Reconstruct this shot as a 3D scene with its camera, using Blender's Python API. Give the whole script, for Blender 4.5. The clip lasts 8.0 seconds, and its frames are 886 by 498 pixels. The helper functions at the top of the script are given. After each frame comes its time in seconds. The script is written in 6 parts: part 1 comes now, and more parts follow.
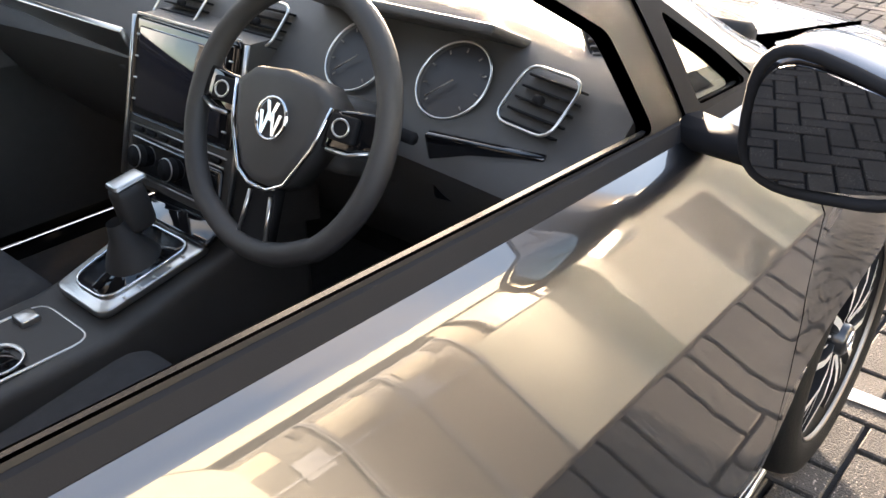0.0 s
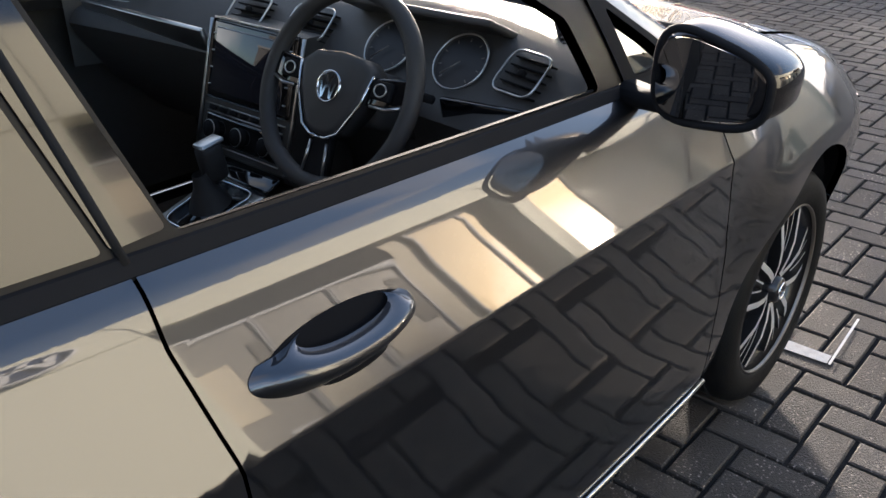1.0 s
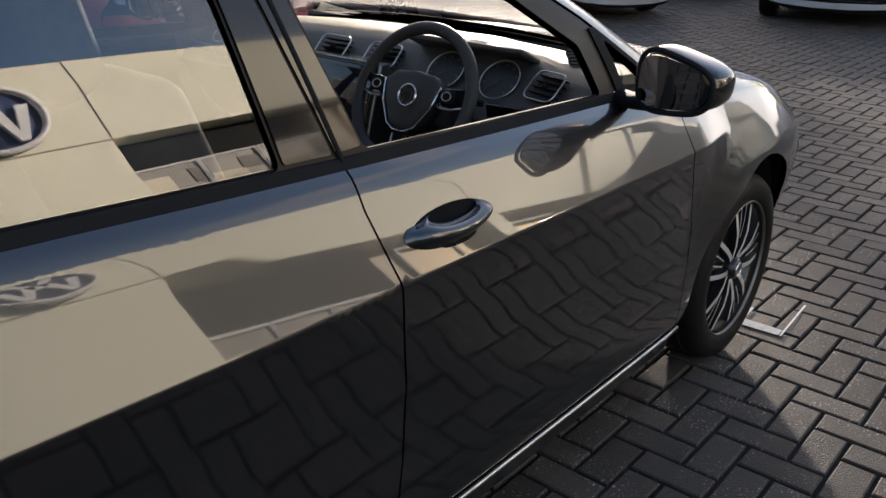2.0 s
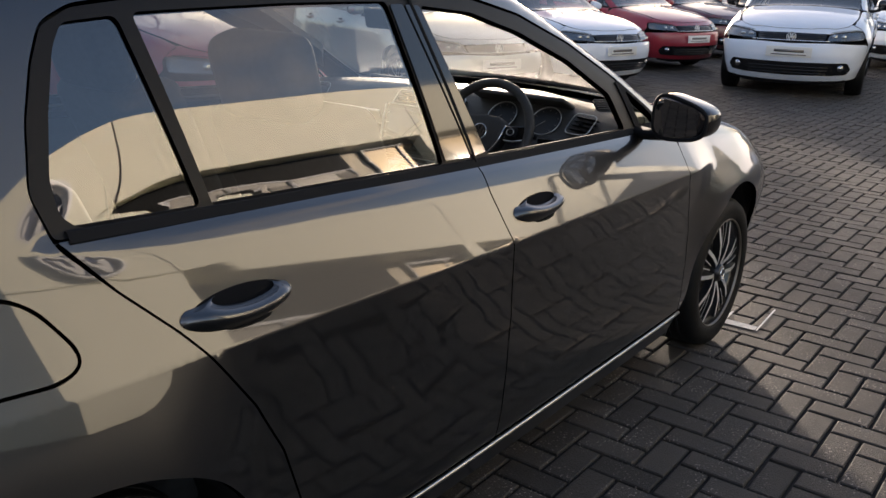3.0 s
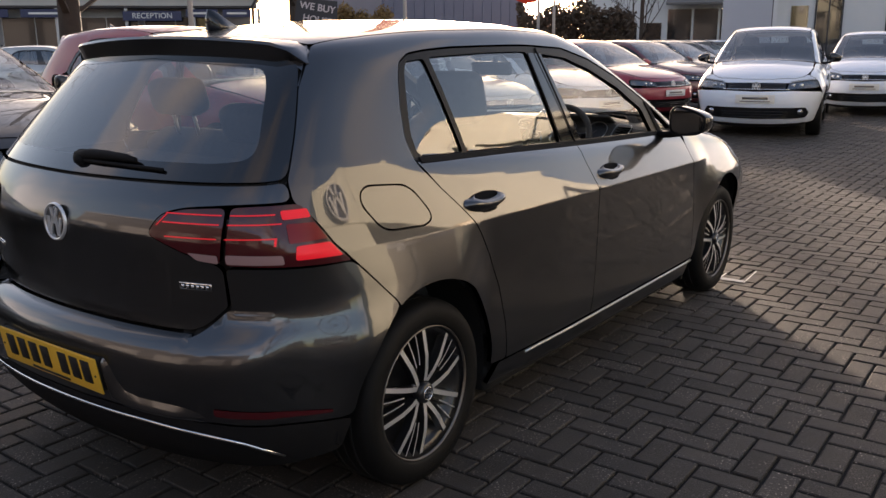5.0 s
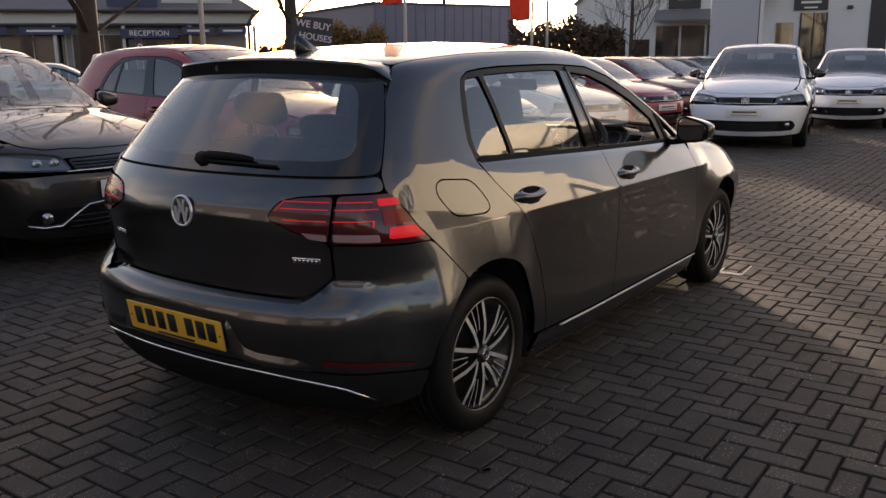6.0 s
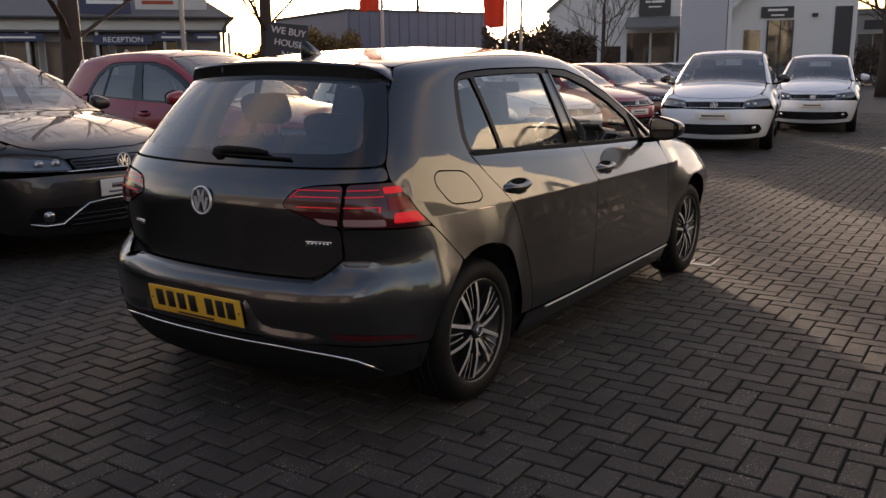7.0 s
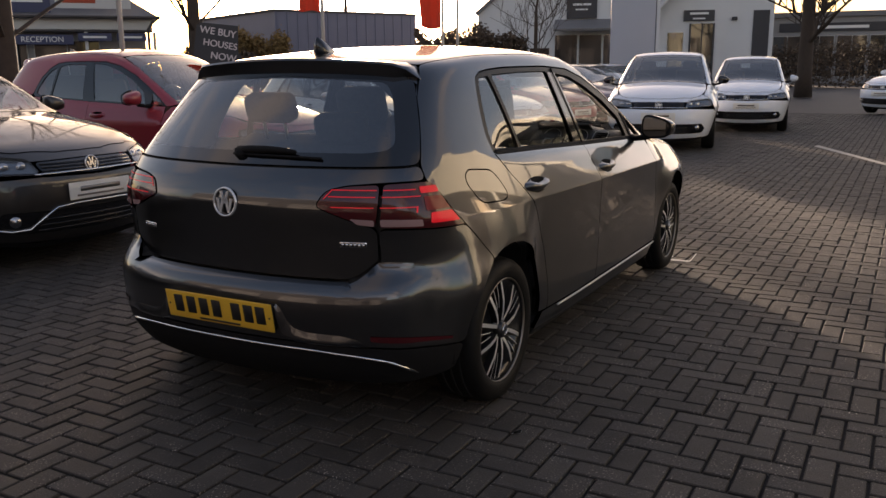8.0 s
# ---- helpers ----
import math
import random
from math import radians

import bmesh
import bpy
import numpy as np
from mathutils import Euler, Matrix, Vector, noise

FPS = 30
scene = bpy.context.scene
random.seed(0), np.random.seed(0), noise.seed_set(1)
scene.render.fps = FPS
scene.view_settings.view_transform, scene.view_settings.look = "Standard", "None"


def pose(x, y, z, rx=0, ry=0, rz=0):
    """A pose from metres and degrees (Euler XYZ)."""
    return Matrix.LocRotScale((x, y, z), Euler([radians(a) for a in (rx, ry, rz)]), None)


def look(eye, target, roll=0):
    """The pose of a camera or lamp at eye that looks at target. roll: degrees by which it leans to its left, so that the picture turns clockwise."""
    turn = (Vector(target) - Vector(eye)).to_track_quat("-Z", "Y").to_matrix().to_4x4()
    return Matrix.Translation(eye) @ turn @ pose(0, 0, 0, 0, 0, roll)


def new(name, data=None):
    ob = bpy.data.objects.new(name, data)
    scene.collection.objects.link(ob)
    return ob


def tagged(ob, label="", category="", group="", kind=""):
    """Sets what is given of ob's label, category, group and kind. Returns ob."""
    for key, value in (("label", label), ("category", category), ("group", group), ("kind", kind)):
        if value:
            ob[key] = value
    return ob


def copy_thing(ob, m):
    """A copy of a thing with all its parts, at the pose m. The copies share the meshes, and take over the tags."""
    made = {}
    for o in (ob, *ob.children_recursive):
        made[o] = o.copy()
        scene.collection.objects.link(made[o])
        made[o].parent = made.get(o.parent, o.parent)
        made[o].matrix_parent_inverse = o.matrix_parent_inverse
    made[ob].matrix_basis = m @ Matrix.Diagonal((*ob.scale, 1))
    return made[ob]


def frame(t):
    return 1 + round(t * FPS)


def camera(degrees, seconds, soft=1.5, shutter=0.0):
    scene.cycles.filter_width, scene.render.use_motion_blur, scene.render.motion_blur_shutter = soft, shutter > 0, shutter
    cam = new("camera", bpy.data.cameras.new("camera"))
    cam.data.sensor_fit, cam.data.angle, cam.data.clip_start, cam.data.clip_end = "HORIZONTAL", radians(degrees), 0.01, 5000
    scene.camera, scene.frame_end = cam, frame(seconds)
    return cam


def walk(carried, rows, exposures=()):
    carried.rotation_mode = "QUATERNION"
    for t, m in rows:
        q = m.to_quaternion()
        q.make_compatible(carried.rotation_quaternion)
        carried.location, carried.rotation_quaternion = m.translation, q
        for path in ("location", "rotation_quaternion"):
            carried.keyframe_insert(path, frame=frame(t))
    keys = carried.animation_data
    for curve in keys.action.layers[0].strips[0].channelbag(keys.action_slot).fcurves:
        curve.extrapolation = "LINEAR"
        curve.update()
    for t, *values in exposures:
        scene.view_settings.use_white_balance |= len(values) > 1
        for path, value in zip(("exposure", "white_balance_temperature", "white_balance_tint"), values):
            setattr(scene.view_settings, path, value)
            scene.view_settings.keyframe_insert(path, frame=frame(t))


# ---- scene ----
from mathutils.geometry import delaunay_2d_cdt as cdt
cam = camera(54.9, 8.0)
PATH = [
    (0, (-0.243, -1.132, 1.269), (1.087, 0.002, 0.297), -0.2),
    (0.5, (-0.346, -1.259, 1.281), (0.986, -0.12, 0.318), 0.0),
    (1, (-0.562, -1.391, 1.311), (0.79, -0.23, 0.403), 0.3),
    (1.2, (-0.663, -1.456, 1.335), (0.694, -0.287, 0.445), 0.9),
    (2.3, (-1.313, -1.732, 1.348), (0.143, -0.56, 0.638), 1.2),
    (2.5, (-1.468, -1.764, 1.348), (0.015, -0.601, 0.676), 1.3),
    (3, (-1.83, -1.893, 1.384), (-0.321, -0.735, 0.767), 1.4),
    (3.5, (-2.191, -2.028, 1.381), (-0.658, -0.875, 0.816), 1.0),
    (4, (-2.561, -2.115, 1.365), (-1.001, -0.976, 0.846), 0.4),
    (4.5, (-2.924, -2.194, 1.365), (-1.352, -1.064, 0.866), 0.2),
    (5, (-3.279, -2.34, 1.352), (-1.711, -1.19, 0.885), -0.5),
    (5.2, (-3.402, -2.37, 1.373), (-1.833, -1.222, 0.907), -0.6),
    (6.3, (-3.993, -2.497, 1.362), (-2.392, -1.376, 0.942), -0.6),
    (6.5, (-4.058, -2.523, 1.357), (-2.448, -1.413, 0.938), -0.7),
    (7, (-4.172, -2.567, 1.353), (-2.544, -1.482, 0.935), -0.6),
    (7.5, (-4.245, -2.467, 1.342), (-2.578, -1.441, 0.932), -0.4),
    (8, (-4.352, -2.216, 1.343), (-2.636, -1.277, 0.927), -0.5),
]
walk(cam, [(t, look(eye, target, roll)) for t, eye, target, roll in PATH], [(0, 4.0, 6800, 21), (0.5, 3.12, 6250, 20), (1.0, 2.48, 5900, 19), (2.5, 1.76, 6150, 20), (3.5, 1.75, 6500, 22), (4.5, 1.86, 6750, 24), (6.5, 1.42, 7150, 27), (8, 1.42, 7250, 27)])

# ---------------------------------------------------------------- sky, sun
SUN_AZ, SUN_EL = 35.6, 7.5
world = bpy.data.worlds.new("sky")
scene.world = world
world.use_nodes = True
_nt = world.node_tree
_bg = _nt.nodes["Background"]
_sky = _nt.nodes.new("ShaderNodeTexSky")
_sky.sky_type = "NISHITA"
_sky.sun_disc = False
_sky.sun_elevation = radians(SUN_EL)
_sky.sun_rotation = radians(90 - SUN_AZ)
_sky.altitude = 50
_sky.air_density, _sky.dust_density, _sky.ozone_density = 1.0, 2.1, 1.2
# broken thin cloud over the clear sky
_co = _nt.nodes.new("ShaderNodeTexCoord")
_sep = _nt.nodes.new("ShaderNodeSeparateXYZ")
_nt.links.new(_co.outputs["Generated"], _sep.inputs[0])
_up = _nt.nodes.new("ShaderNodeMath")
_up.operation = "MAXIMUM"
_nt.links.new(_sep.outputs[2], _up.inputs[0])
_den = _nt.nodes.new("ShaderNodeMath")
_den.inputs[1].default_value = 0.2
_nt.links.new(_up.outputs[0], _den.inputs[0])
_plan = _nt.nodes.new("ShaderNodeVectorMath")
_plan.operation = "DIVIDE"
_nt.links.new(_co.outputs["Generated"], _plan.inputs[0])
_nt.links.new(_den.outputs[0], _plan.inputs[1])
_cloud = _nt.nodes.new("ShaderNodeTexNoise")
_cloud.inputs["Scale"].default_value, _cloud.inputs["Detail"].default_value, _cloud.inputs["Distortion"].default_value = 1.9, 7, 0.5
_nt.links.new(_plan.outputs[0], _cloud.inputs["Vector"])
_amount = _nt.nodes.new("ShaderNodeMapRange")
_amount.inputs["From Min"].default_value, _amount.inputs["From Max"].default_value = 0.50, 0.66
_amount.inputs["To Max"].default_value = 0.75
_nt.links.new(_cloud.outputs[0], _amount.inputs["Value"])
_grey = _nt.nodes.new("ShaderNodeRGBToBW")
_nt.links.new(_sky.outputs[0], _grey.inputs[0])
_lit = _nt.nodes.new("ShaderNodeVectorMath")
_lit.operation = "SCALE"
_lit.inputs[0].default_value = (2.0, 1.85, 1.65)
_nt.links.new(_grey.outputs[0], _lit.inputs["Scale"])
_mix = _nt.nodes.new("ShaderNodeMixRGB")
_nt.links.new(_amount.outputs[0], _mix.inputs[0])
_nt.links.new(_sky.outputs[0], _mix.inputs[1])
_nt.links.new(_lit.outputs[0], _mix.inputs[2])
_nt.links.new(_mix.outputs[0], _bg.inputs[0])
_bg.inputs[1].default_value = 0.115
_sun = new("sun", bpy.data.lights.new("sun", "SUN"))
_sun.data.energy = 3.7
_sun.data.angle = radians(2.2)
_sun.data.color = (1.0, 0.87, 0.65)
_sun.matrix_world = look((0, 0, 0), (-math.cos(radians(SUN_AZ)), -math.sin(radians(SUN_AZ)), -math.tan(radians(SUN_EL))))


# ---------------------------------------------------------------- materials
def material(name, colour, rough=0.5, metal=0.0, coat=0.0, spec=0.5, vary=0.0, scale=8.0, bump=0.0, bump_scale=60.0, coat_rough=0.03, island=0.0, rough_vary=0.0):
    m = bpy.data.materials.new(name)
    m.use_nodes = True
    nt = m.node_tree
    b = nt.nodes["Principled BSDF"]
    b.inputs["Base Color"].default_value = (*colour, 1)
    b.inputs["Roughness"].default_value = rough
    b.inputs["Metallic"].default_value = metal
    b.inputs["Coat Weight"].default_value = coat
    b.inputs["Coat Roughness"].default_value = coat_rough
    b.inputs["Specular IOR Level"].default_value = spec
    if vary or bump or island or rough_vary:
        co = nt.nodes.new("ShaderNodeTexCoord")
        coarse = nt.nodes.new("ShaderNodeTexNoise")
        coarse.inputs["Scale"].default_value, coarse.inputs["Detail"].default_value = scale, 6
        fine = nt.nodes.new("ShaderNodeTexNoise")
        fine.inputs["Scale"].default_value, fine.inputs["Detail"].default_value = bump_scale, 4
        for n in (coarse, fine):
            nt.links.new(co.outputs["Object"], n.inputs["Vector"])
        mix = nt.nodes.new("ShaderNodeMath")
        mix.operation = "MULTIPLY_ADD"
        nt.links.new(coarse.outputs[0], mix.inputs[0])
        mix.inputs[1].default_value = 2 * vary
        mix.inputs[2].default_value = 1 - vary
        last = mix
        add = nt.nodes.new("ShaderNodeMath")
        add.operation = "MULTIPLY_ADD"
        nt.links.new(fine.outputs[0], add.inputs[0])
        add.inputs[1].default_value = vary
        nt.links.new(last.outputs[0], add.inputs[2])
        last = add
        if island:
            if island > 0:
                g = nt.nodes.new("ShaderNodeNewGeometry")
                rnd = g.outputs["Random Per Island"]
            else:
                g = nt.nodes.new("ShaderNodeObjectInfo")
                rnd = g.outputs["Random"]
            ma = nt.nodes.new("ShaderNodeMath")
            ma.operation = "MULTIPLY_ADD"
            nt.links.new(rnd, ma.inputs[0])
            ma.inputs[1].default_value = abs(island)
            ma.inputs[2].default_value = 1 - abs(island) / 2 - vary / 2
            mm = nt.nodes.new("ShaderNodeMath")
            mm.operation = "MULTIPLY"
            nt.links.new(ma.outputs[0], mm.inputs[0])
            nt.links.new(last.outputs[0], mm.inputs[1])
            last = mm
        sc = nt.nodes.new("ShaderNodeVectorMath")
        sc.operation = "SCALE"
        sc.inputs[0].default_value = colour
        nt.links.new(last.outputs[0], sc.inputs["Scale"])
        nt.links.new(sc.outputs[0], b.inputs["Base Color"])
        if rough_vary:
            rv = nt.nodes.new("ShaderNodeMath")
            rv.operation = "MULTIPLY_ADD"
            nt.links.new(coarse.outputs[0], rv.inputs[0])
            rv.inputs[1].default_value = rough_vary
            rv.inputs[2].default_value = rough - rough_vary / 2
            nt.links.new(rv.outputs[0], b.inputs["Roughness"])
        if bump:
            bp = nt.nodes.new("ShaderNodeBump")
            bp.inputs["Strength"].default_value = bump
            bp.inputs["Distance"].default_value = 0.004
            nt.links.new(fine.outputs[0], bp.inputs["Height"])
            nt.links.new(bp.outputs[0], b.inputs["Normal"])
    return m


def pane_material(name, tint, gloss=1.0, base=0.085):
    """Thin glass: clear tinted pane with a mirror gloss that grows at glancing angles."""
    m = bpy.data.materials.new(name)
    m.use_nodes = True
    nt = m.node_tree
    nt.nodes.remove(nt.nodes["Principled BSDF"])
    tr = nt.nodes.new("ShaderNodeBsdfTransparent")
    tr.inputs[0].default_value = (*tint, 1)
    gl = nt.nodes.new("ShaderNodeBsdfGlossy")
    gl.inputs["Roughness"].default_value = 0.01
    lw = nt.nodes.new("ShaderNodeLayerWeight")
    lw.inputs[0].default_value = 0.5
    pw = nt.nodes.new("ShaderNodeMath")
    pw.operation = "POWER"
    pw.inputs[1].default_value = 5.0
    mul = nt.nodes.new("ShaderNodeMath")
    mul.operation = "MULTIPLY_ADD"
    mul.use_clamp = True
    mul.inputs[1].default_value = 0.9 * gloss
    mul.inputs[2].default_value = base
    mx = nt.nodes.new("ShaderNodeMixShader")
    nt.links.new(lw.outputs["Facing"], pw.inputs[0])
    nt.links.new(pw.outputs[0], mul.inputs[0])
    nt.links.new(mul.outputs[0], mx.inputs[0])
    nt.links.new(tr.outputs[0], mx.inputs[1])
    nt.links.new(gl.outputs[0], mx.inputs[2])
    nt.links.new(mx.outputs[0], nt.nodes["Material Output"].inputs[0])
    return m


def paint(name, colour, metal=0.0, rough=0.42, coat_rough=0.008, ior=1.5):
    """Body colour under a clear lacquer."""
    m = material(name, colour, rough, metal, coat=1.0, vary=0.04, scale=3, bump_scale=900, coat_rough=coat_rough)
    m.node_tree.nodes["Principled BSDF"].inputs["Coat IOR"].default_value = ior
    return m


M = dict(
    grey_paint=paint("grey_metallic_paint", (0.050, 0.052, 0.057), 0.92, 0.34, 0.022, 1.82),
    warm_grey=paint("warm_grey_paint", (0.040, 0.037, 0.036), 0.6, 0.42),
    red_paint=paint("red_paint", (0.31, 0.018, 0.032)),
    maroon_paint=paint("maroon_paint", (0.10, 0.012, 0.018)),
    white_paint=paint("white_paint", (0.76, 0.82, 0.91)),
    silver_paint=paint("silver_paint", (0.50, 0.52, 0.51), 0.75, 0.40),
    black_paint=paint("black_paint", (0.012, 0.012, 0.014)),
    trim=material("black_plastic", (0.012, 0.012, 0.013), 0.75, spec=0.12, vary=0.15, scale=20, bump=0.05, bump_scale=600),
    gloss_black=material("gloss_black", (0.008, 0.008, 0.009), 0.08, coat=0.6),
    frame_black=material("frame_black", (0.010, 0.010, 0.011), 0.42, spec=0.22, vary=0.1, scale=20),
    rubber=material("tyre_rubber", (0.006, 0.006, 0.006), 0.6, spec=0.2, vary=0.25, scale=14, bump=0.25, bump_scale=240),
    liner=material("arch_liner", (0.008, 0.008, 0.008), 0.9),
    alloy=material("machined_alloy", (0.80, 0.79, 0.77), 0.3, 0.6, vary=0.05, scale=30),
    rim_black=material("rim_black", (0.012, 0.012, 0.013), 0.3, coat=0.5),
    recess=material("handle_cup_shade", (0.008, 0.008, 0.009), 0.9, spec=0.1),
    brake=material("brake_disc", (0.25, 0.23, 0.21), 0.45, 1.0),
    chrome=material("chrome", (0.86, 0.87, 0.88), 0.07, 1.0),
    satin=material("satin_metal", (0.62, 0.62, 0.60), 0.28, 1.0),
    mirror=material("mirror_glass", (0.20, 0.21, 0.22), 0.01, 1.0),
    glass=pane_material("car_glass", (0.86, 0.90, 0.88), base=0.22),
    dark_glass=pane_material("rear_glass", (0.70, 0.74, 0.75), base=0.24),
    far_glass=material("tinted_glass", (0.028, 0.032, 0.034), 0.04, coat=1.0, spec=1.0),
    frit=material("glass_frit", (0.006, 0.006, 0.007), 0.05, coat=1.0),
    red_lens=material("red_lens", (0.070, 0.006, 0.009), 0.12, coat=0.7, spec=0.4),
    red_bright=material("red_reflector", (0.72, 0.012, 0.028), 0.3, coat=0.2, spec=0.3),
    red_mid=material("red_side_lens", (0.26, 0.008, 0.010), 0.2, coat=0.25, spec=0.3),
    lens_clear=material("clear_lens", (0.38, 0.24, 0.24), 0.15, coat=0.3, spec=0.3),
    lamp_clear=pane_material("headlamp_lens", (0.92, 0.94, 0.95)),
    lamp_dark=material("headlamp_dark_bowl", (0.24, 0.25, 0.26), 0.25, 0.8),
    lamp_inner=material("headlamp_bowl", (0.45, 0.46, 0.48), 0.15, 1.0),
    plate_yellow=material("plate_yellow", (0.84, 0.49, 0.05), 0.35, vary=0.06, scale=30),
    plate_white=material("plate_white", (0.75, 0.75, 0.72), 0.4, vary=0.05),
    ink=material("black_ink", (0.015, 0.015, 0.015), 0.5),
    cloth=material("seat_cloth", (0.048, 0.047, 0.048), 0.95, vary=0.3, scale=60, bump=0.4, bump_scale=700),
    soft=material("soft_dash", (0.064, 0.061, 0.058), 0.45, vary=0.15, scale=40, bump=0.35, bump_scale=900),
    leather=material("steering_leather", (0.046, 0.044, 0.043), 0.5, vary=0.15, scale=40, bump=0.3, bump_scale=900),
    piano=material("piano_black", (0.006, 0.006, 0.007), 0.05, coat=1.0),
    lining=material("roof_lining", (0.30, 0.29, 0.27), 0.95, vary=0.1, bump=0.2, bump_scale=700),
    screen=material("display_glass", (0.020, 0.020, 0.026), 0.05, coat=1.0),
    dial=material("dial_face", (0.02, 0.02, 0.022), 0.4),
)

for _k, _e in (("red_bright", 0.10),):
    _b = M[_k].node_tree.nodes["Principled BSDF"]
    _b.inputs["Emission Color"].default_value = (1.0, 0.025, 0.03, 1)
    _b.inputs["Emission Strength"].default_value = _e


# ---------------------------------------------------------------- mesh helpers
def part(name, bm, mat, parent=None, label="", smooth=True):
    me = bpy.data.meshes.new(name)
    bm.to_mesh(me)
    bm.free()
    for p in me.polygons:
        p.use_smooth = smooth
    me.materials.append(mat)
    ob = new(name, me)
    if parent is not None:
        ob.parent = parent
    if label:
        tagged(ob, label)
    return ob


def raw(name, verts, faces, mat, parent=None, label="", smooth=False):
    me = bpy.data.meshes.new(name)
    me.from_pydata([tuple(map(float, v)) for v in verts], [], faces)
    if smooth:
        me.polygons.foreach_set("use_smooth", [True] * len(me.polygons))
    me.materials.append(mat)
    me.update()
    ob = new(name, me)
    if parent is not None:
        ob.parent = parent
    if label:
        tagged(ob, label)
    return ob


def empty(name, m=None, label="", category="", group="", kind=""):
    ob = new(name)
    if m is not None:
        ob.matrix_basis = m
    return tagged(ob, label, category, group, kind)


def sharp(bm, degrees=32):
    lim = radians(degrees)
    for e in bm.edges:
        if len(e.link_faces) == 2 and e.calc_face_angle(0) > lim:
            e.smooth = False
    return bm


def box(sx, sy, sz, bevel=0.0, seg=2, m=None, bm=None):
    """A box of that size about the origin, its edges rounded."""
    own = bmesh.new()
    bmesh.ops.create_cube(own, size=1)
    bmesh.ops.scale(own, vec=(sx, sy, sz), verts=own.verts)
    if bevel:
        bmesh.ops.bevel(own, geom=list(own.edges), offset=bevel, segments=seg, affect="EDGES", profile=0.6)
    if m is not None:
        bmesh.ops.transform(own, matrix=m, verts=own.verts)
    if bm is None:
        return own
    me = bpy.data.meshes.new("tmp")
    own.to_mesh(me)
    own.free()
    bm.from_mesh(me)
    bpy.data.meshes.remove(me)
    return bm


def lathe(profile, n=48, m=None, closed=False):
    """Turns (radius, height) pairs round z."""
    bm = bmesh.new()
    rings = [[bm.verts.new((r * math.cos(2 * math.pi * k / n), r * math.sin(2 * math.pi * k / n), h)) for k in range(n)] for r, h in profile]
    pairs = list(zip(rings, rings[1:])) + ([(rings[-1], rings[0])] if closed else [])
    for a, b in pairs:
        for k in range(n):
            bm.faces.new((a[k], a[(k + 1) % n], b[(k + 1) % n], b[k]))
    if m is not None:
        bmesh.ops.transform(bm, matrix=m, verts=bm.verts)
    bmesh.ops.recalc_face_normals(bm, faces=bm.faces)
    return bm


def tube(points, radius, n=8, closed=False, flat=1.0):
    """A round bar along points; radius one number or one per point."""
    pts = [Vector(p) for p in points]
    rad = [float(q) for q in radius] if isinstance(radius, (list, tuple)) else [float(radius)] * len(pts)
    bm, rings, up = bmesh.new(), [], None
    for i, p in enumerate(pts):
        a = pts[i - 1] if i or closed else p
        b = pts[(i + 1) % len(pts)] if i + 1 < len(pts) or closed else p
        t = (b - a).normalized()
        if up is None:
            up = Vector((0, 0, 1)) if abs(t.z) < 0.9 else Vector((1, 0, 0))
        s = t.cross(up).normalized()
        up = s.cross(t).normalized()
        rings.append([bm.verts.new(p + rad[i] * (math.cos(2 * math.pi * k / n) * s + flat * math.sin(2 * math.pi * k / n) * up)) for k in range(n)])
    for a, b in list(zip(rings, rings[1:])) + ([(rings[-1], rings[0])] if closed else []):
        for k in range(n):
            bm.faces.new((a[k], a[(k + 1) % n], b[(k + 1) % n], b[k]))
    if not closed:
        bm.faces.new(rings[0][::-1])
        bm.faces.new(rings[-1])
    bmesh.ops.recalc_face_normals(bm, faces=bm.faces)
    return bm


def slab(outline, depth, m=None, bevel=0.0):
    """A flat plate: outline in x, y, as thick as depth below z = 0."""
    bm = bmesh.new()
    top = [bm.verts.new((x, y, 0)) for x, y in outline]
    low = [bm.verts.new((x, y, -depth)) for x, y in outline]
    bm.faces.new(top)
    bm.faces.new(low[::-1])
    n = len(top)
    for k in range(n):
        bm.faces.new((low[k], low[(k + 1) % n], top[(k + 1) % n], top[k]))
    bmesh.ops.recalc_face_normals(bm, faces=bm.faces)
    if bevel:
        ring = [e for e in bm.edges if e.verts[0] in top and e.verts[1] in top]
        bmesh.ops.bevel(bm, geom=ring, offset=bevel, segments=2, affect="EDGES", profile=0.6)
    if m is not None:
        bmesh.ops.transform(bm, matrix=m, verts=bm.verts)
    return bm


def extrude_profile(profile, y0, y1, m=None, taper=None, steps=1):
    """A profile in x, z drawn along y."""
    bm, rows = bmesh.new(), []
    for k in range(steps + 1):
        s = k / steps
        y = y0 + (y1 - y0) * s
        rows.append([bm.verts.new((x, y, z)) if taper is None else bm.verts.new(taper(x, y, z)) for x, z in profile])
    n = len(profile)
    for a, b in zip(rows, rows[1:]):
        for k in range(n):
            bm.faces.new((a[k], a[(k + 1) % n], b[(k + 1) % n], b[k]))
    bm.faces.new(rows[0][::-1])
    bm.faces.new(rows[-1])
    bmesh.ops.recalc_face_normals(bm, faces=bm.faces)
    if m is not None:
        bmesh.ops.transform(bm, matrix=m, verts=bm.verts)
    return bm


def frame_of(p, n, up=(0, 0, 1)):
    """A pose at p whose z looks along n and whose y leans towards up."""
    z = Vector(n).normalized()
    x = Vector(up).cross(z).normalized()
    y = z.cross(x)
    return Matrix.Translation(p) @ Matrix((x, y, z)).transposed().to_4x4()


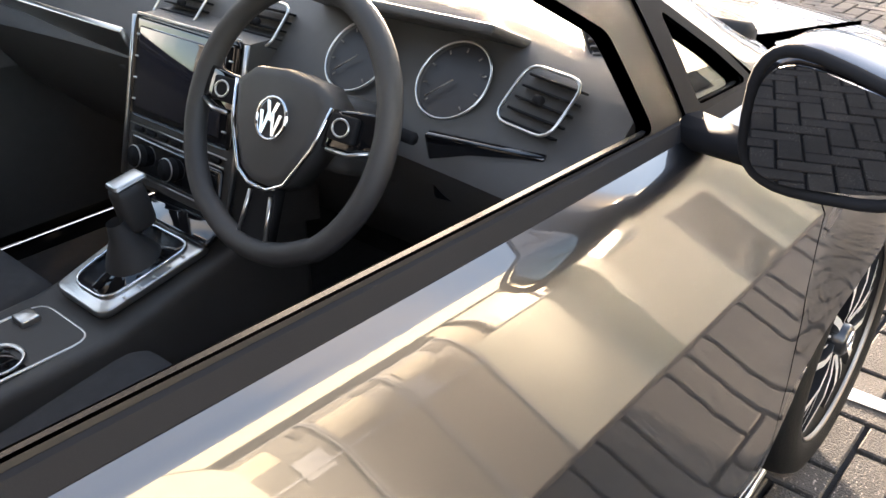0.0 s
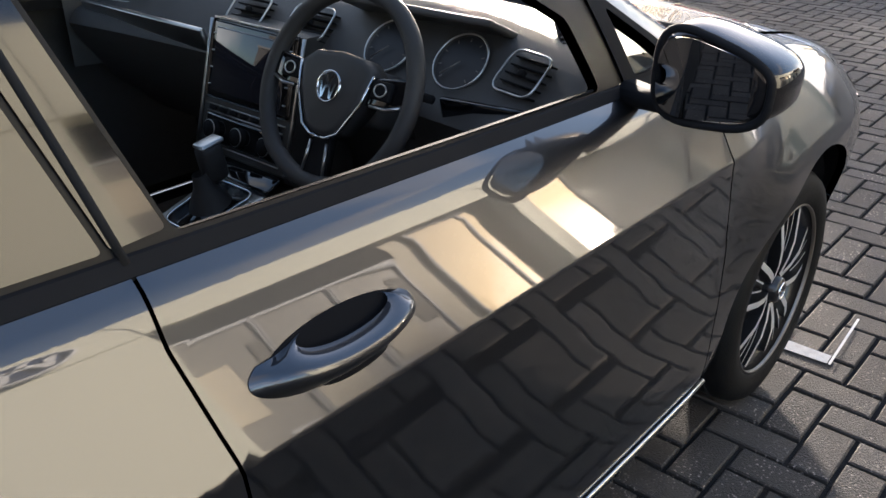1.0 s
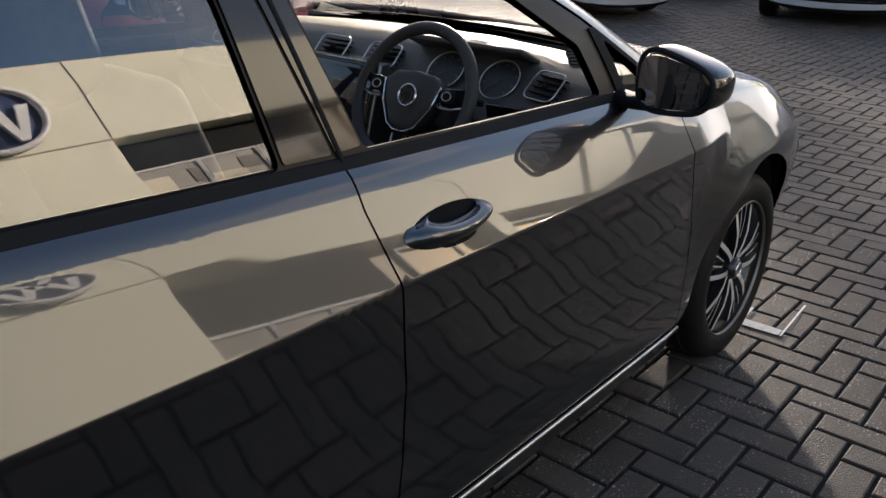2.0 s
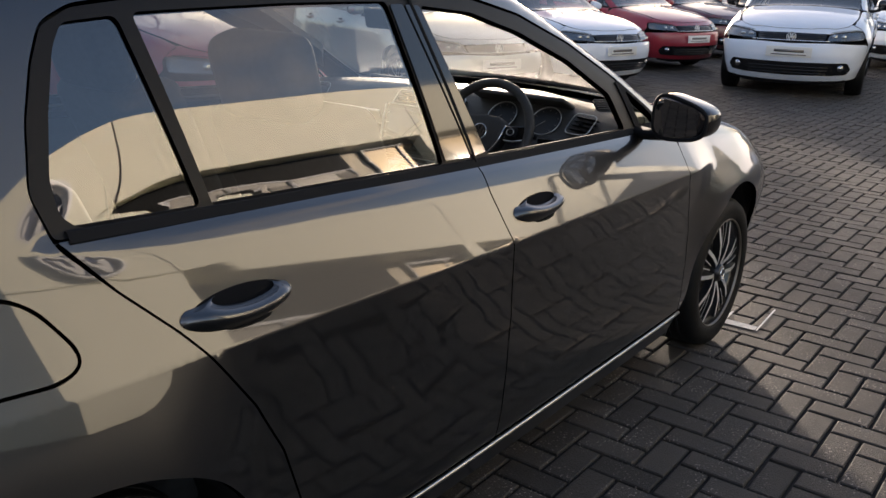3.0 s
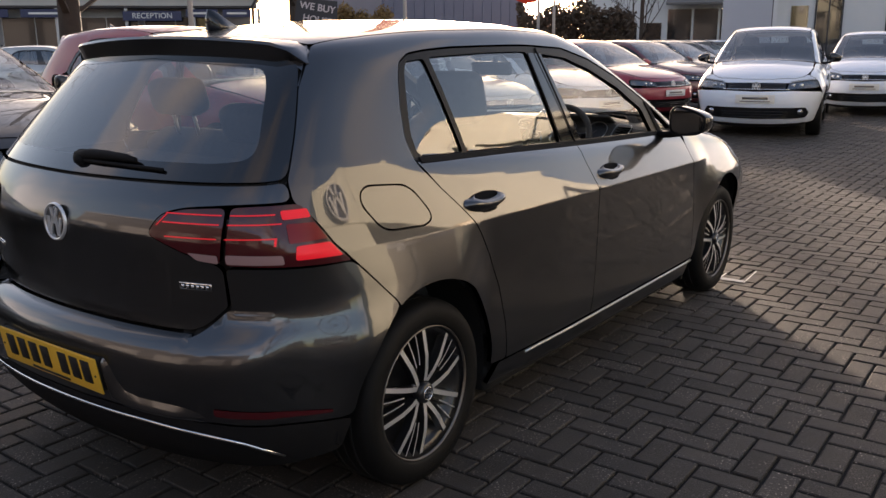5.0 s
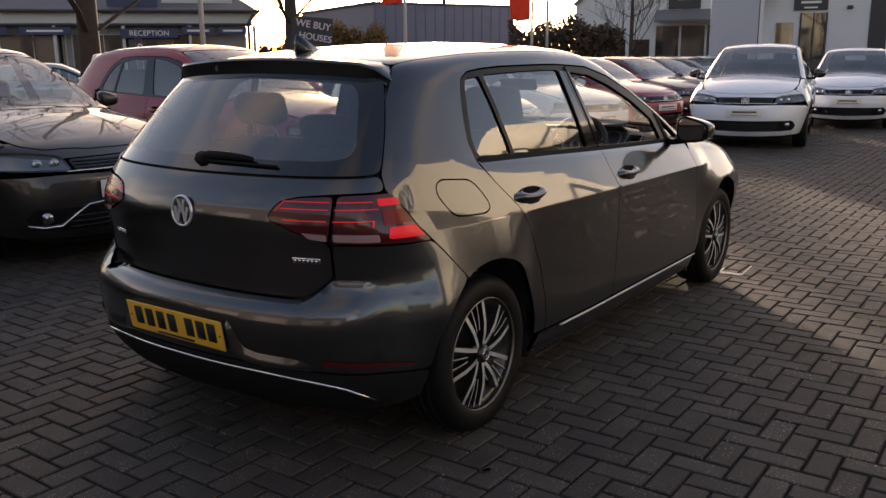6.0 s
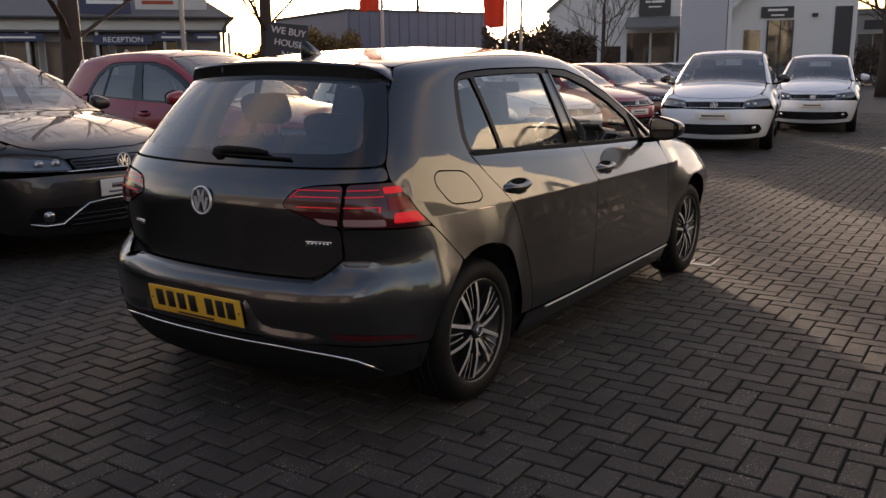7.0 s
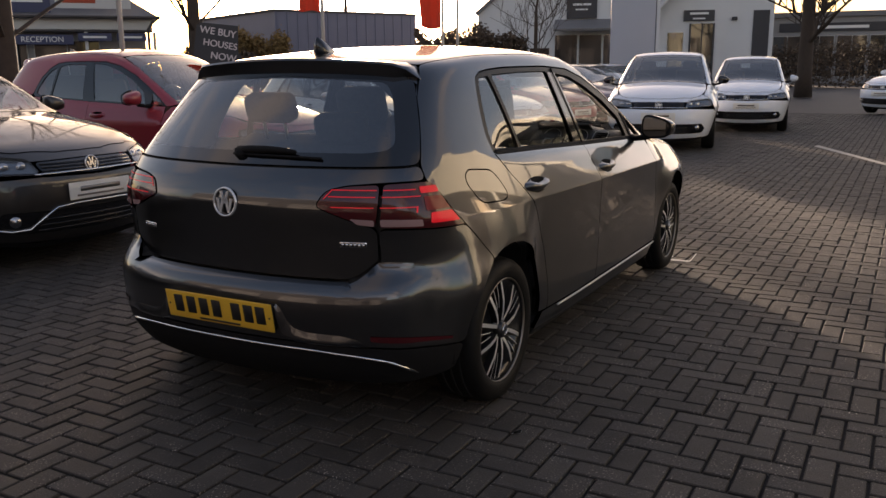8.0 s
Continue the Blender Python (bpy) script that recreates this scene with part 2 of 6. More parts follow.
def lettering(text, size, mat, m, parent, name="lettering"):
    c = bpy.data.curves.new("tmp_text", "FONT")
    c.body, c.size, c.extrude = text, size, 0.004
    c.align_x, c.align_y = "CENTER", "CENTER"
    o = bpy.data.objects.new("tmp_text", c)
    scene.collection.objects.link(o)
    me = bpy.data.meshes.new_from_object(o.evaluated_get(bpy.context.evaluated_depsgraph_get()))
    bpy.data.objects.remove(o)
    me.name = name
    me.materials.clear()
    me.materials.append(mat)
    ob = new(name, me)
    ob.parent = parent
    ob.matrix_basis = m
    return ob


# ---------------------------------------------------------------- the hatchback's skin
def curve(*pts):
    """Monotone cubic through (t, value) points, straight past its ends."""
    t = np.array([p[0] for p in pts], float)
    v = np.array([p[1] for p in pts], float)
    h, d = np.diff(t), np.diff(v) / np.diff(t)
    same = d[:-1] * d[1:] > 0
    inner_m = np.where(same, 2 * d[:-1] * d[1:] / np.where(same, d[:-1] + d[1:], 1), 0.0)
    m = np.concatenate([[d[0]], inner_m, [d[-1]]])

    def f(q):
        q = np.asarray(q, float)
        i = np.clip(np.searchsorted(t, q) - 1, 0, len(h) - 1)
        s = (q - t[i]) / h[i]
        c = np.clip(s, 0, 1)
        inner = (v[i] * (1 + 2 * c) * (1 - c) ** 2 + v[i + 1] * c * c * (3 - 2 * c)
                 + h[i] * (m[i] * c * (1 - c) ** 2 - m[i + 1] * c * c * (1 - c)))
        return inner + np.where(s < 0, s * h[i] * m[0], 0) + np.where(s > 1, (s - 1) * h[i] * m[-1], 0)
    return f


LOWER = curve((-0.69, .80), (-0.58, .838), (-0.53, .853), (-0.48, .862), (-0.43, .8645), (-0.36, .8640), (-0.28, .8640), (-0.18, .8665), (-0.08, .8735), (0.0, .882))
HAUNCH = curve((-0.69, .80), (-0.56, .842), (-0.45, .870), (-0.34, .897), (-0.27, .910), (-0.21, .915), (-0.16, .912), (-0.10, .904), (-0.05, .8940), (0.0, .882))
SHOULDER = curve((0.0, .882), (0.05, .857), (0.10, .832), (0.135, .8145), (0.155, .803), (0.168, .793), (0.18, .779))
PILLAR_SIDE = curve((0.0, .882), (0.05, .857), (0.12, .8225), (0.20, .784), (0.33, .727), (0.51, .655), (0.68, .585))
FENDER = curve((-0.75, .78), (-0.62, .835), (-0.45, .880), (-0.36, .900), (-0.30, .9055), (-0.25, .900), (-0.20, .880), (-0.10, .830), (-0.04, .799), (0.0, .779))
GLASS = curve((0.0, .779), (0.03, .770), (0.15, .727), (0.33, .655), (0.40, .628), (0.50, .585))
TAPER = curve((-2.1, .15), (-1.9, .105), (-1.7, .072), (-1.5, .045), (-1.2, .022), (-0.8, .008), (-0.4, 0), (0.5, 0), (1.0, .002), (1.4, .012), (1.8, .05), (2.2, .12))
BUMPER = curve((0.12, -1.86), (0.20, -1.95), (0.27, -2.01), (0.33, -2.04), (0.42, -2.055), (0.52, -2.063), (0.55, -2.058), (0.575, -2.044), (0.655, -1.978), (0.70, -1.974), (0.8, -1.98))
HATCH = curve((0.5, -1.965), (0.60, -1.968), (0.66, -1.972), (0.75, -1.98), (0.855, -1.992), (0.87, -1.99), (0.93, -1.967), (0.98, -1.935), (1.0, -1.918), (1.36, -1.585), (1.6, -1.36))
NOSE = curve((0.12, 1.98), (0.20, 2.06), (0.30, 2.13), (0.45, 2.165), (0.58, 2.15), (0.68, 2.09), (0.74, 2.02), (0.8, 1.97), (1.0, 1.9))
TOP = curve((-2.0, 1.29), (-1.62, 1.372), (-1.5, 1.392), (-1.3, 1.415), (-0.9, 1.443), (-0.5, 1.452), (-0.15, 1.438), (0.05, 1.40), (0.2, 1.345), (0.55, 1.185), (0.95, 0.995), (1.05, 0.975), (1.4, 0.925), (1.8, 0.83), (2.05, 0.74), (2.3, 0.62))


def crease(x):
    return 0.788 - 0.012 * x


def belt(x):
    return 0.952 - 0.04 * x + 0.008 * x * x


def step01(q):
    q = np.clip(q, 0, 1)
    return q * q * (3 - 2 * q)


def smax(a, b, k):
    return 0.5 * (a + b + np.sqrt((a - b) ** 2 + k * k))


def side(x, z):
    c, b = crease(x), belt(x)
    u = np.clip((z - c) * 0.18 / (b - c), 0, 0.18)
    w = step01((-1.00 - x) / 0.40)
    up = np.where(z < b, (z - c) * 0.18 / (b - c), 0.18 + z - b)
    body = np.where(z < b, SHOULDER(u), GLASS(z - b))
    h = step01((-0.96 - x) / 0.24) * (1 - step01((-1.58 - x) / 0.16))
    low = LOWER(z - c) * (1 - h) + HAUNCH(z - c) * h
    hf = np.where(z < b, step01((x - 0.86) / 0.28), 0.0)
    wing = FENDER(np.minimum(z - b, 0.0)) * hf
    square = step01((-1.30 - x) / 0.2) * (1 - step01((-1.64 - x) / 0.2)) * (1 - step01((z - 0.50) / 0.2))
    return wing + (1 - hf) * np.where(z < c, low, body * (1 - w) + PILLAR_SIDE(up) * w) - TAPER(x) * (1 - 0.6 * square)


def ledge(y):
    return 0.583 + 0.072 * np.clip((np.abs(y) - 0.47) / 0.12, 0, 1) ** 1.8


def rear(y, z):
    out = step01((y - 0.64) / 0.14)
    s = step01((z - ledge(y)) / 0.012) * (1 - out) + step01((z - 0.60) / 0.12) * out
    return BUMPER(z) * (1 - s) + HATCH(z) * s + 0.17 * y * y + 0.17 * y ** 4


def shell(x, y, z):
    """Signed field of the outer skin: below 0 inside."""
    y = np.abs(y)
    f = smax(y - side(x, z), rear(y, z) - x, 0.115)
    f = smax(f, x - NOSE(z) + 0.18 * y * y + 0.3 * y ** 4, 0.12)
    return smax(f, z - TOP(x) + 0.09 * y * y, 0.05)


def march(point, lo, hi, off=0.0, n=22):
    """Where the skin, moved out by off, lies on the way point(s) from lo inside to hi outside."""
    for _ in range(n):
        mid = (lo + hi) / 2
        inside = shell(*point(mid)) < off
        lo, hi = np.where(inside, mid, lo), np.where(inside, hi, mid)
    return (lo + hi) / 2


def on_side(*pts):
    """Places on the right-hand skin from x, z."""
    p = np.array(pts, float)
    y = march(lambda s: (p[:, 0], -s, p[:, 1]), np.full(len(p), 0.0), np.full(len(p), 1.2))
    return np.stack([p[:, 0], -y, p[:, 1]], 1)


def on_top(*pts):
    p = np.array(pts, float)
    z = march(lambda s: (p[:, 0], p[:, 1], s), np.full(len(p), 0.55), np.full(len(p), 1.7))
    return np.stack([p[:, 0], p[:, 1], z], 1)


def on_rear(*pts):
    p = np.array(pts, float)
    x = march(lambda s: (-s, p[:, 0], p[:, 1]), np.full(len(p), 0.9), np.full(len(p), 2.4))
    return np.stack([-x, p[:, 0], p[:, 1]], 1)


def on_nose(*pts):
    p = np.array(pts, float)
    x = march(lambda s: (s, p[:, 0], p[:, 1]), np.full(len(p), 0.8), np.full(len(p), 2.5))
    return np.stack([x, p[:, 0], p[:, 1]], 1)


# Three ways to unroll the skin: round the car's length, round an upright at the tail, round one at the nose.
HUB, RAD, TAIL, FRONT = 0.60, 0.85, -1.0, 0.9


def unroll(kind, p):
    x, y, z = p.T
    if kind == "length":
        return np.stack([x, RAD * np.arctan2(y, z - HUB)], 1)
    if kind == "tail":
        return np.stack([RAD * np.arctan2(y, TAIL - x), z], 1)
    return np.stack([RAD * np.arctan2(y, x - FRONT), z], 1)


def reroll(kind, q, off=0.0):
    u, v = q.T
    if kind == "length":
        s, c = np.sin(v / RAD), np.cos(v / RAD)
        at = lambda r: (u, r * s, HUB + r * c)
    elif kind == "tail":
        s, c = np.sin(u / RAD), np.cos(u / RAD)
        at = lambda r: (TAIL - r * c, r * s, v)
    else:
        s, c = np.sin(u / RAD), np.cos(u / RAD)
        at = lambda r: (FRONT + r * c, r * s, v)
    r = march(at, np.full(len(q), 0.02), np.full(len(q), 1.6), off)
    return np.stack(np.broadcast_arrays(*at(r)), 1)


def slope(p, e=0.002):
    x, y, z = p.T
    g = np.stack([shell(x + e, y, z) - shell(x - e, y, z), shell(x, y + e, z) - shell(x, y - e, z), shell(x, y, z + e) - shell(x, y, z - e)], 1)
    return g / np.linalg.norm(g, axis=1, keepdims=True)


def rounded(q, radius):
    """A closed outline with its corners turned into arcs."""
    out, n = [], len(q)
    for i in range(n):
        a, b, c = q[i - 1], q[i], q[(i + 1) % n]
        la, lc = np.linalg.norm(a - b), np.linalg.norm(c - b)
        p0, p1 = b + (a - b) * min(radius / la, 0.5), b + (c - b) * min(radius / lc, 0.5)
        for s in (0, 0.25, 0.5, 0.75, 1.0):
            out.append(p0 * (1 - s) ** 2 + 2 * b * s * (1 - s) + p1 * s * s)
    keep = [out[0]]
    for p in out[1:]:
        if np.linalg.norm(p - keep[-1]) > 1e-4:
            keep.append(p)
    if np.linalg.norm(keep[0] - keep[-1]) < 1e-4:
        keep.pop()
    return np.array(keep)


def spaced(q, step):
    out = []
    for a, b in zip(q, np.roll(q, -1, 0)):
        n = max(1, int(math.ceil(np.linalg.norm(b - a) / step)))
        out += [a + (b - a) * k / n for k in range(n)]
    return np.array(out)


def area(q):
    x, y = q.T
    return 0.5 * np.sum(x * np.roll(y, -1) - y * np.roll(x, -1))


def inset(q, gap):
    t = np.roll(q, -1, 0) - np.roll(q, 1, 0)
    t /= np.linalg.norm(t, axis=1, keepdims=True) + 1e-9
    n = np.stack([-t[:, 1], t[:, 0]], 1) * np.sign(area(q))
    return q + n * gap


def within(p, q):
    hit = np.zeros(len(p), bool)
    for (x0, y0), (x1, y1) in zip(q, np.roll(q, -1, 0)):
        if y0 != y1:
            hit ^= ((p[:, 1] > y0) != (p[:, 1] > y1)) & (p[:, 0] < (x1 - x0) * (p[:, 1] - y0) / (y1 - y0) + x0)
    return hit


def near(p, q, d):
    best = np.full(len(p), 9.0)
    for a in q:
        best = np.minimum(best, ((p - a) ** 2).sum(1))
    return best < d * d


def panel(name, parent, kind, outline, mat, off=0.0, depth=0.018, step=0.035, gap=0.0022, radius=0.03, holes=(), label="", mirror=False, fine=None):
    """One pressed panel of the skin, bounded by an outline of places on it, its edge folded in by depth."""
    if mirror:
        outline = outline * (1, -1, 1)
        holes = [h * (1, -1, 1) for h in holes]
    rim = inset(spaced(rounded(unroll(kind, outline), radius), step * 0.7), gap)
    cuts = [inset(spaced(rounded(unroll(kind, h), radius), step * 0.7), -gap) for h in holes]
    lo, hi = rim.min(0), rim.max(0)
    gx, gy = np.meshgrid(np.arange(lo[0], hi[0], step), np.arange(lo[1], hi[1], step))
    gx = gx + step * 0.5 * (np.arange(gx.shape[0]) % 2)[:, None]
    grid = np.stack([gx.ravel(), gy.ravel()], 1)
    ok = within(grid, rim) & ~near(grid, rim, step * 0.55)
    for c in cuts:
        ok &= ~within(grid, c) & ~near(grid, c, step * 0.55)
    if fine is not None:
        rows = unroll(kind, fine * (1, -1, 1) if mirror else fine)
        keep = within(rows, rim) & ~near(rows, rim, .012)
        for c in cuts:
            keep &= ~within(rows, c) & ~near(rows, c, .007)
        rows = rows[keep]
        if len(rows):
            ok[ok] = ~near(grid[ok], rows, step * .45)
            cuts_rows = rows
        else:
            cuts_rows = rows
    else:
        cuts_rows = np.zeros((0, 2))
    flat = np.concatenate([rim, *cuts, cuts_rows, grid[ok]])
    edges, loops, base = [], [], 0
    for c in (rim, *cuts):
        loop = list(range(base, base + len(c)))
        loops.append(loop)
        edges += list(zip(loop, loop[1:] + loop[:1]))
        base += len(c)
    co, _, tris, *_ = cdt([Vector(p) for p in flat], edges, [], 1, 1e-6)
    flat2 = np.array([tuple(c) for c in co])
    tris = np.array([t for t in tris if len(t) == 3])
    mid = flat2[tris].mean(1)
    good = within(mid, rim)
    for c in cuts:
        good &= ~within(mid, c)
    tris = tris[good]
    place = reroll(kind, flat2, off)
    nor = slope(place)
    a, b, c = place[tris[:, 0]], place[tris[:, 1]], place[tris[:, 2]]
    turn = (np.cross(b - a, c - a) * nor[tris[:, 0]]).sum(1) < 0
    tris[turn] = tris[turn][:, ::-1]
    verts, norms, faces = [place], [nor], [tuple(t) for t in tris]
    count = len(place)
    if depth:
        for c in (rim, *cuts):
            p = reroll(kind, c, off)
            nn = slope(p)
            t = np.roll(p, -1, 0) - np.roll(p, 1, 0)
            out = np.cross(t, nn)
            out /= np.linalg.norm(out, axis=1, keepdims=True) + 1e-9
            n = len(p)
            verts += [p, p - nn * depth]
            norms += [out, out]
            faces += [(count + k, count + (k + 1) % n, count + n + (k + 1) % n, count + n + k) for k in range(n)]
            count += 2 * n
    ob = raw(name, np.concatenate(verts), faces, mat, parent, label, smooth=True)
    ob.data.normals_split_custom_set_from_vertices([tuple(v) for v in np.concatenate(norms)])
    return ob


def arc(cx, cz, r, a0, a1, n=14):
    return [(cx + r * math.cos(radians(a0 + (a1 - a0) * k / n)), cz + r * math.sin(radians(a0 + (a1 - a0) * k / n))) for k in range(n + 1)]


def sweep(cx, cz, r0, r1, a0, a1, n=9):
    """An arc whose radius runs from r0 to r1."""
    return [arc(cx, cz, r0 + (r1 - r0) * k / n, a0 + (a1 - a0) * k / n, 0, 1)[0] for k in range(n + 1)]


# outlines shared by the panels, as x, z on the flank
AX, AZ, AR = 1.315, 0.31, 0.352
DOOR_SPLIT = [(-.252, .962), (-.254, .904), (-.241, .83), (-.224, .734), (-.208, .6), (-.215, .45), (-.24, .275)]
DOOR_FRONT = [(.80, .925), (.822, .87), (.812, .775), (.85, .68), (.885, .57), (.895, .45), (.885, .275)]
DOOR_REAR = [(-1.255, 1.0), (-1.19, .924), (-1.115, .845), (-.985, .67), (-.925, .555), (-.885, .42), (-.865, .275)]
DLO_LOW = [(.80, .928), (.64, .930), (.2, .946), (-.252, .964), (-.7, .984), (-1.1, 1.0), (-1.255, 1.008)]
DLO_TOP = [(-1.268, 1.075), (-1.24, 1.17), (-1.207, 1.247), (-1.175, 1.30), (-1.12, 1.325), (-1.03, 1.335), (-.88, 1.343), (-.4, 1.346), (-.12, 1.333), (.10, 1.285), (.32, 1.205), (.52, 1.105), (.70, 1.0)]


LOW_PLAIN = DLO_LOW[:5] + [(-1.0, .998), (-1.12, 1.004)]
TOP_PLAIN = [(-1.15, 1.03), (-1.12, 1.09), (-1.05, 1.19), (-.95, 1.27), (-.84, 1.315), (-.70, 1.328), (-.4, 1.330), (-.12, 1.325)] + DLO_TOP[-4:]


def both(*right):
    """A closed outline from its right half, given from the middle's one end to its other."""
    r = np.concatenate(right)
    l = (r * (1, -1, 1))[::-1]
    l = l[1:] if abs(r[-1, 1]) < 1e-6 else l
    l = l[:-1] if abs(r[0, 1]) < 1e-6 else l
    return np.concatenate([r, l])


def flank_rows(step=.022):
    """Places along the crease and the rolled shoulder, where the flank turns sharply."""
    xs = np.arange(-1.68, 1.75, step)
    out = [np.stack([xs, crease(xs) + d], 1) for d in (-.012, -.004, .004, .012)]
    out += [np.stack([xs, belt(xs) + d], 1) for d in (-.056, -.044, -.034, -.026, -.019, -.013)]
    return on_side(*np.concatenate(out))


def tail_rows(step=.02):
    ys = np.arange(-.70, .7001, step)
    out = [np.stack([ys, ledge(ys) + d], 1) for d in (-.085, -.06, -.045, -.03, -.012, -.004, .003, .009, .016, .03)]
    out += [np.stack([ys, 0 * ys + z], 1) for z in (.842, .852, .858, .866, .874, .886, .975, .985)]
    return on_rear(*np.concatenate(out))


def gate_edge(d):
    """The tailgate's lower edge, d above the bumper's ledge, from the middle outwards."""
    ys = -np.array([0, .15, .3, .42, .47, .50, .53, .555, .575, .593])
    return on_rear(*np.stack([ys, ledge(ys) + d], 1))


LAMP_TOP = [(-.725, .951), (-.66, .950), (-.595, .947), (-.485, .938), (-.415, .920)]
LAMP_LOW = [(-.384, .867), (-.422, .851), (-.502, .821), (-.602, .790)]
TAILGATE = [(-1.564, 1.237), (-1.643, 1.115), (-1.720, 1.003), (-1.729, .951), (-1.68, .89), (-1.651, .834), (-1.605, .782), (-1.541, .711), (-1.474, .636)]
SEAM = [(.03, -.552), (-.3, -.578), (-.9, -.572), (-1.3, -.55), (-1.45, -.525)]
PILLAR = [(.93, -.70), (.60, -.64), (.30, -.588), (.03, -.552)]


def badge(parent, m, r, mat, name="badge"):
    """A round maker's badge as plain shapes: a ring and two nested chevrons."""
    b = part(name, lathe([(r * .86, 0), (r * .88, r * .14), (r * .98, r * .14), (r, 0)], 32, m), mat, parent)
    for x0, y0, h, w in ((0, r * .36, r * .62, r * .42), (-r * .36, -r * .18, r * .72, r * .36), (r * .36, -r * .18, r * .72, r * .36)):
        t = r * .15
        pts = [(-w, y0 + h * .6), (-w + t * 1.5, y0 + h * .6), (0, y0 - h * .35), (w - t * 1.5, y0 + h * .6), (w, y0 + h * .6), (t * .5, y0 - h * .75), (-t * .5, y0 - h * .75)]
        part("chevron", slab(pts, r * .1, m @ pose(x0, 0, r * .14)), mat, b, smooth=False)
    return b


def wheel(parent, x, y, turn, full, spokes=5):
    """A tyre with a machined alloy rim; it looks along -y on the right-hand flank."""
    out = -1 if y < 0 else 1
    base = pose(x, y, 0.297) @ pose(0, 0, 0, 90 * -out, 0, 0) @ pose(0, 0, 0, 0, 0, turn) @ Matrix.Scale(.921, 4)
    w = empty("wheel", base)
    w.parent = parent
    n = 64 if full else 28
    part("tyre", lathe([(.225, -.19), (.262, -.205), (.304, -.20), (.317, -.185), (.3215, -.16), (.322, -.10), (.3215, -.04), (.317, -.016), (.304, .004), (.274, .013), (.246, .010), (.236, .004), (.229, -.004)], n), M["rubber"], w)
    if full:
        groove = bmesh.new()
        for h in (-.145, -.10, -.055):
            b2 = lathe([(.3200, h - .006), (.3226, h - .006), (.3226, h + .006), (.3200, h + .006)], 64)
            me = bpy.data.meshes.new("tmp")
            b2.to_mesh(me)
            b2.free()
            groove.from_mesh(me)
            bpy.data.meshes.remove(me)
        part("tread_groove", groove, M["liner"], w)
    rim = part("rim", lathe([(.2265, -.004), (.228, .003), (.231, .005), (.234, .001), (.233, -.006)], n), M["brake"], w, "machined alloy rim with black pockets")
    part("barrel", lathe([(.0, -.055), (.19, -.055), (.208, -.03), (.227, -.005), (.227, -.03), (.206, -.17)], n), M["rim_black"], w)
    if full:
        part("brake_disc", lathe([(.07, -.075), (.14, -.075), (.14, -.095), (.07, -.095)], 40), M["brake"], w)
    for k in range(spokes):
        a = 360 / spokes * k
        fan = ((-17, .020, .020, .04), (17, .020, .020, .04), (-5.5, .006, .0055, .105), (5.5, .006, .0055, .105)) if full else ((-15, .017, .018, .04), (15, .017, .018, .04))
        for da, w0, w1, r0 in fan:
            r1 = .226
            aa, rows = radians(a), []
            for s in (0, .25, .5, .75, 1):
                t0, t1 = aa + radians(da * (1.7 if r0 < .1 else .9)), aa + radians(da)
                px_, py_ = r0 * math.cos(t0) * (1 - s) + r1 * math.cos(t1) * s, r0 * math.sin(t0) * (1 - s) + r1 * math.sin(t1) * s
                r, th = math.hypot(px_, py_), math.atan2(py_, px_)
                hw = w0 + (w1 - w0) * s
                h = -.010 + (.012 if r0 < .1 else .003) * math.sin(math.pi * min(1, s * 1.1)) - .004 * s
                c, sn = math.cos(th), math.sin(th)
                rows.append([(r * c - q * sn, r * sn + q * c, h + z) for q, z in ((-hw * .5, -.030), (-hw * .42, 0), (hw * .42, 0), (hw * .5, -.030))])
            vs = [p for row in rows for p in row]
            fs = [(4 * i + j, 4 * i + 4 + j, 4 * i + 5 + j, 4 * i + 1 + j) for i in range(4) for j in range(3)]
            sp = raw("spoke", vs, fs, M["alloy"], rim)
            sp.data.materials.append(M["rim_black"])
            sp.data.polygons.foreach_set("material_index", [0 if j == 1 else 1 for i in range(4) for j in range(3)])
    cap = part("hub_cap", lathe([(.036, -.03), (.036, .002), (.030, .008), (.0, .010)], 24), M["rim_black"], w)
    if full:
        badge(cap, pose(0, 0, .009), .024, M["chrome"])
        for k in range(5):
            part("wheel_bolt", lathe([(.009, -.02), (.009, -.004), (.0, -.003)], 8, pose(.054 * math.cos(radians(72 * k + 36)), .054 * math.sin(radians(72 * k + 36)), -.006)), M["brake"], rim)
    return w


